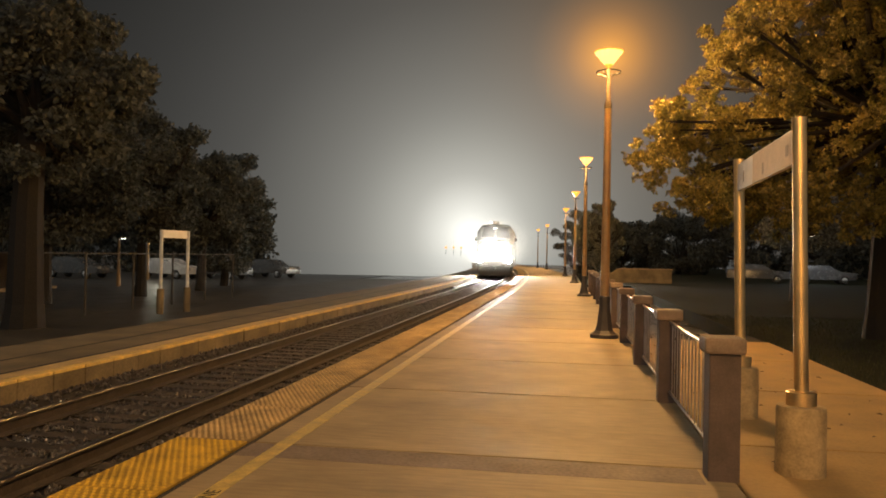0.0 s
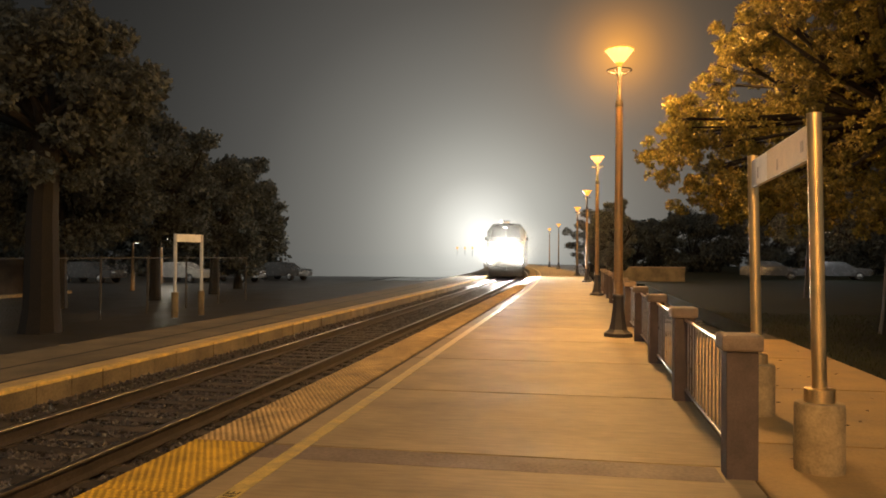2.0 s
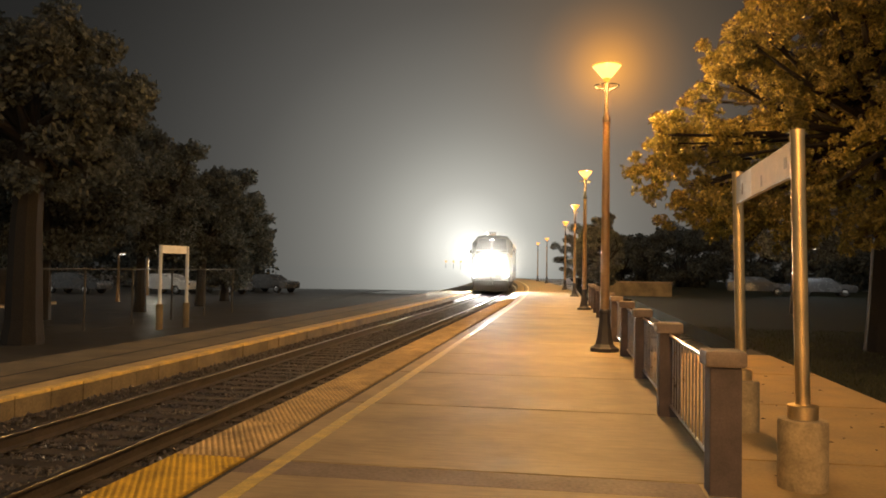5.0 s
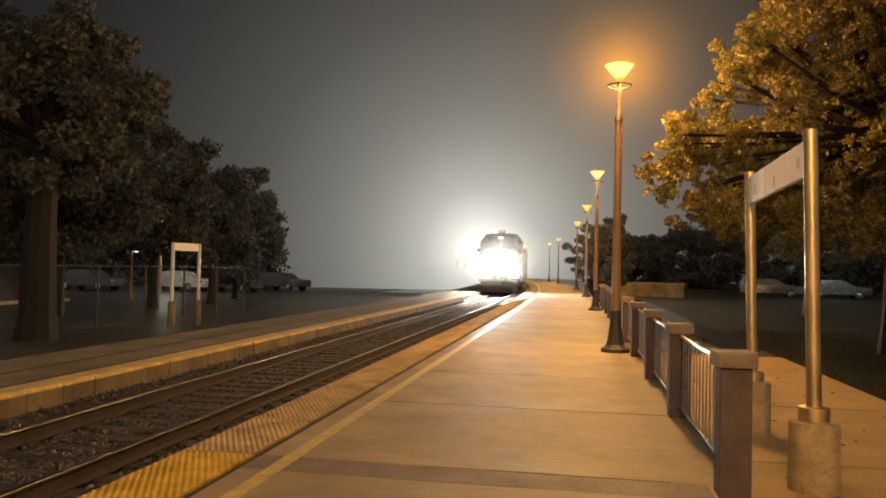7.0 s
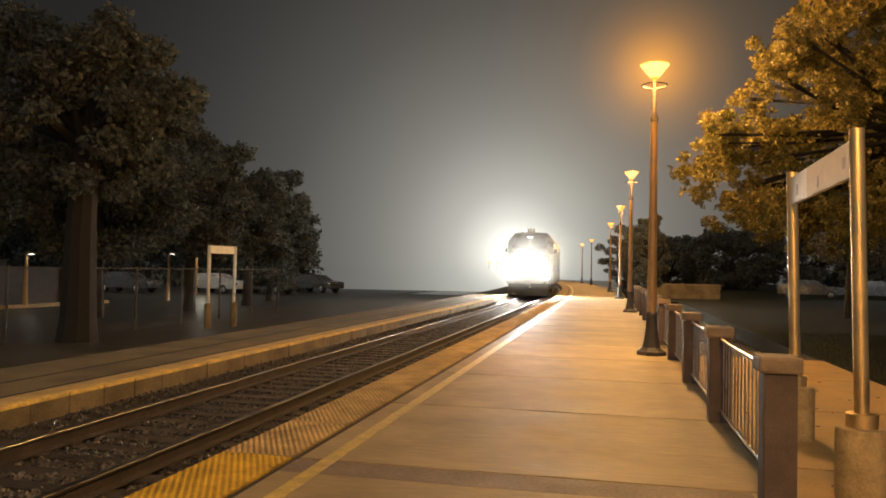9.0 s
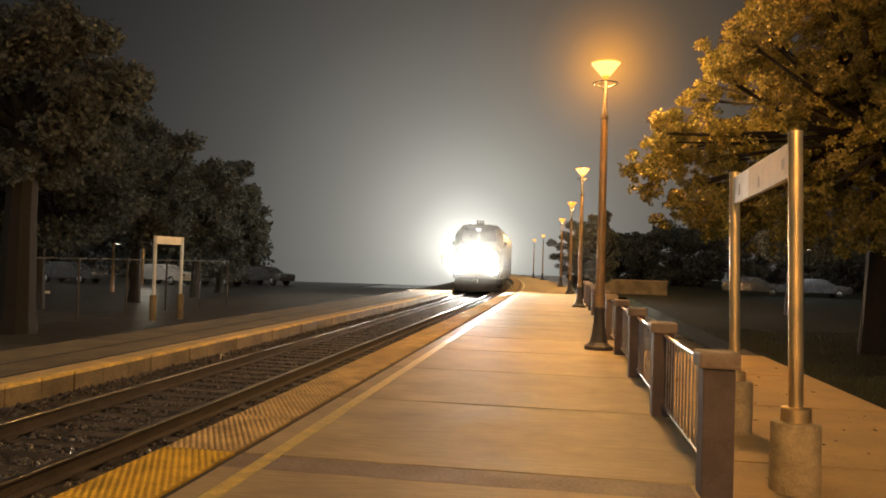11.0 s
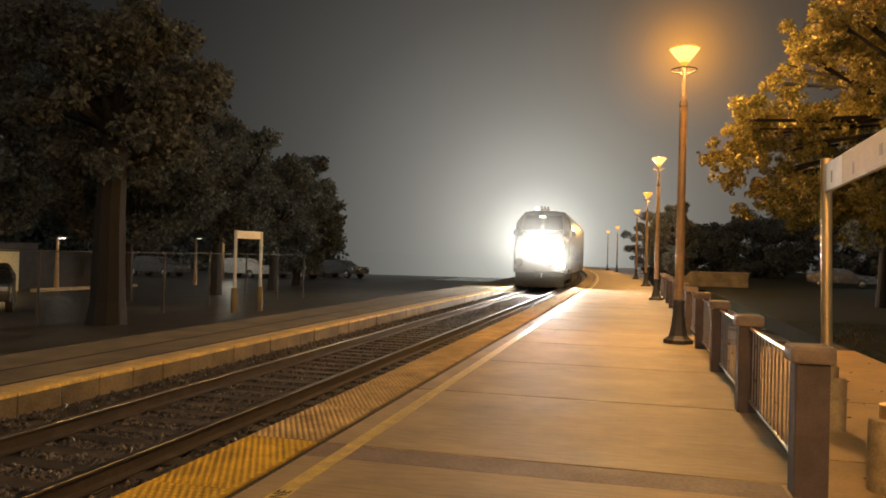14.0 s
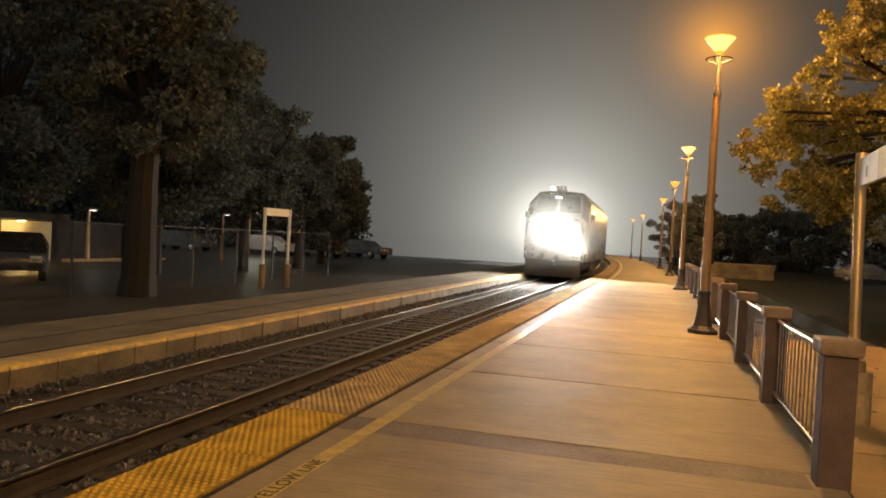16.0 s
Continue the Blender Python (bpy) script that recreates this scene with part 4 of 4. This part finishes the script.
def fallen_leaves():
    """A few dead leaves on the walkway and the platform."""
    rng = np.random.default_rng(17)
    verts, faces = [], []
    for k in range(46):
        x, y = rng.uniform(1.45, 3.9), rng.uniform(5.0, 16.0)
        a, s = rng.uniform(0, 6.28), rng.uniform(0.02, 0.045)
        i = len(verts)
        for u, v, z in ((-1, 0, 0.004), (0, -0.45, 0.012), (1, 0, 0.006), (0, 0.45, 0.014)):
            verts.append((x + s * (u * math.cos(a) - v * math.sin(a)), y + s * (u * math.sin(a) + v * math.cos(a)), z))
        faces += [(i, i + 1, i + 2), (i, i + 2, i + 3)]
    ob = cloud_mesh("fallen_leaves", verts, faces, BARK)
    tagged(ob, "scattered dry brown leaves on the walkway", "leaves", kind="stuff")


fallen_leaves()

# ---- pieces of the platforms and the track ----


def repeat(name, first, parent, poses):
    """Further objects on the first one's mesh."""
    for m in poses:
        o = new(name, first.data)
        o.parent, o.matrix_basis = parent, m


def platform_pieces():
    y0, pitch = 6.13 - 1.41, 2.82
    slab = link("slab", box(-1.895, 1.895, -1.394, 1.394, -0.019, 0.0, 0.006), CONCRETE)
    slab.parent = PLATFORM
    slab.matrix_basis = on_line(-0.655, y0 - 5 * pitch)
    repeat("slab", slab, PLATFORM, [on_line(-0.655, y0 + pitch * k) for k in range(-4, 62)])


platform_pieces()


def tactile_tile(material, name, domes=True):
    """A tile with rows of truncated domes."""
    half, length = 0.318, 0.70
    bm = box(-half, half, -length, length, -0.019, 0.003, 0.004)
    if domes:
        step = 0.056
        nx, ny = 11, 25
        for i in range(nx):
            for j in range(ny):
                x, y = (i - (nx - 1) / 2 + (0.25 if j % 2 else -0.25)) * step, (j - (ny - 1) / 2) * step
                lo = [bm.verts.new((x + 0.018 * math.cos(a), y + 0.018 * math.sin(a), 0.003)) for a in (0.5, 1.757, 3.014, 4.27, 5.527)]
                hi = [bm.verts.new((x + 0.010 * math.cos(a), y + 0.010 * math.sin(a), 0.0115)) for a in (0.5, 1.757, 3.014, 4.27, 5.527)]
                for k in range(5):
                    bm.faces.new((lo[k], lo[(k + 1) % 5], hi[(k + 1) % 5], hi[k]))
                bm.faces.new(hi)
        # darker colour between the domes stands in for the shade of their relief
        for f in bm.faces:
            f.material_index = 1 if f.calc_center_median().z > 0.0035 else 0
    return link(name, bm, material)


def tactile_edge():
    x, pitch = -2.935, 1.41
    newer = tactile_tile((TACTILE_BASE, TACTILE_NEW), "tile")
    newer.parent = PLATFORM
    newer.matrix_basis = on_line(x, 6.13 - 0.705)
    repeat("tile", newer, PLATFORM, [on_line(x, 6.13 - 0.705 - pitch * k) for k in range(1, 7)])
    older = tactile_tile((TACTILE_BASE_OLD, TACTILE_OLD), "tile")
    older.parent = PLATFORM
    older.matrix_basis = on_line(x, 6.13 + 0.705)
    repeat("tile", older, PLATFORM, [on_line(x, 6.13 + 0.705 + pitch * k) for k in range(1, 26)])
    plain = tactile_tile(TACTILE_BASE_OLD, "tile", False)
    plain.parent = PLATFORM
    plain.matrix_basis = on_line(x, 6.13 + 0.705 + pitch * 26)
    repeat("tile", plain, PLATFORM, [on_line(x, 6.13 + 0.705 + pitch * k) for k in range(27, 100)])


tactile_edge()


def far_edge():
    """Coping blocks of the far platform with a worn yellow lip."""
    pitch = 0.66
    rng = random.Random(5)
    first = link("coping_block", box(-0.075, 0.075, -0.323, 0.323, -0.44, -0.004, 0.014), OLD_CONCRETE)
    first.parent = FAR_PLATFORM
    first.matrix_basis = on_line(-6.57, -3.2)
    lip = link("edge_paint", box(-0.072, 0.078, -0.322, 0.322, -0.04, 0.003, 0.008), EDGE_PAINT)
    lip.parent = FAR_PLATFORM
    lip.matrix_basis = on_line(-6.57, -3.2)
    ps = [on_line(-6.57 + rng.uniform(-0.008, 0.008), -3.2 + pitch * k) for k in range(1, 150)]
    repeat("coping_block", first, FAR_PLATFORM, ps)
    repeat("edge_paint", lip, FAR_PLATFORM, ps)


far_edge()


def ties():
    t = empty("sleepers", Matrix(), "dark timber sleepers half sunk in ballast", "sleepers", kind="structure")
    rng = random.Random(8)
    first = link("sleeper", box(-1.3, 1.3, -0.115, 0.115, -0.16, 0.0, 0.012), TIE_WOOD)
    first.parent = t
    first.matrix_basis = on_line(-5.08, -3.0, -0.395)
    plate = link("tie_plate", box(-0.10, 0.10, -0.09, 0.09, 0.0, 0.014, 0.003), RAIL_RUST)
    plate.parent = t
    plate.matrix_basis = on_line(-5.08 - 0.7525, -3.0, -0.4045)
    for k in range(1, 200):
        y = -3.0 + 0.5 * k
        m = on_line(-5.08 + rng.uniform(-0.04, 0.04), y + rng.uniform(-0.03, 0.03), -0.392 + rng.uniform(-0.012, 0.0)) @ pose(0, 0, 0, 0, 0, rng.uniform(-1, 1))
        repeat("sleeper", first, t, [m])
        if y < 32:
            repeat("tie_plate", plate, t, [on_line(-5.08 + s * 0.7525, y, -0.4035) for s in (-1, 1)])


ties()


def duct_clips():
    """Small clips that hold the cable duct."""
    duct = bpy.data.objects["cable_duct"]
    first = link("clip", box(-0.05, 0.05, -0.035, 0.035, 0.0, 0.03, 0.006), RAIL_RUST)
    first.parent = duct
    first.matrix_basis = on_line(-3.43, 2.0, -0.332)
    repeat("clip", first, duct, [on_line(-3.43, 2.0 + 0.62 * k, -0.332) for k in range(1, 70)])


duct_clips()


def stones():
    """Crushed stone between and beside the sleepers."""
    rng = np.random.default_rng(4)
    verts, faces = [], []
    base = np.array([(1, 0, 0), (-1, 0, 0), (0, 1, 0), (0, -1, 0), (0, 0, 1), (0, 0, -1)], float)
    tri = [(4, 0, 2), (4, 2, 1), (4, 1, 3), (4, 3, 0), (5, 2, 0), (5, 1, 2), (5, 3, 1), (5, 0, 3)]
    for k in range(52000):
        y = 2.5 + 42 * rng.uniform() ** 1.7
        x = rng.uniform(-6.42, -3.32)
        on_tie = abs((y + 3.0 + 0.25) % 0.5 - 0.25) < 0.10 and -6.3 < x < -3.85
        if on_tie and rng.uniform() < 0.95:
            continue
        if min(abs(x + 5.08 - 0.7525), abs(x + 5.08 + 0.7525)) < 0.085:
            continue
        s = rng.uniform(0.012, 0.032)
        z = -0.424 + rng.uniform(-0.004, 0.028) + (0.02 if x > -3.55 else 0) + min(0.17, 0.42 * max(0.0, -5.98 - x))
        sx, a = bend(y)
        i = len(verts)
        p = base * rng.uniform(0.6, 1.3, (6, 3)) * s + rng.normal(size=(6, 3)) * s * 0.22
        p += (x + sx, y, z)
        verts += p.tolist()
        faces += [(i + u, i + v, i + w) for u, v, w in tri]
    ob = cloud_mesh("ballast", verts, faces, STONE)
    tagged(ob, "loose crushed stone ballast around the sleepers", "ballast", kind="stuff")


stones()


def grass():
    rng = np.random.default_rng(9)
    n = 16000
    x, y = rng.uniform(4.03, 11, n), rng.uniform(5.5, 24, n)
    a, h = rng.uniform(0, 6.283, n), rng.uniform(0.03, 0.08, n)
    verts, faces = [], []
    for k in range(n):
        c, s = math.cos(a[k]) * 0.006, math.sin(a[k]) * 0.006
        i = len(verts)
        verts += [(x[k] - c, y[k] - s, -0.05), (x[k] + c, y[k] + s, -0.05), (x[k] + 3 * s, y[k] - 3 * c, -0.05 + h[k])]
        faces.append((i, i + 1, i + 2))
    ob = cloud_mesh("grass", verts, faces, BLADES)
    tagged(ob, "short dark grass beside the walkway", "grass", kind="stuff")


grass()


# spells in which the lens on each side is turned away
WINKS = (((13.8, 14.35), (15.45, 16.0)), ((14.45, 15.35),))


def motions():
    walk(LOCO, train_rows())
    # the ditch lamps wink in turn as the train comes in: each lens turns its back in its housing
    for lens, shut in zip(DITCH_LENSES, WINKS):
        rows = [(0.0, 0)]
        for a, b in shut:
            rows += [(a - 0.14, 0), (a - 0.07, 88), (a, 176), (min(b, 15.9), 176)] + ([(b + 0.07, 88), (b + 0.14, 0)] if b < 15.9 else [])
        if rows[-1][0] < 16.0:
            rows.append((16.0, rows[-1][1]))
        walk(lens, [(t, pose(0, 0, 0.146, turn)) for t, turn in rows])


motions()
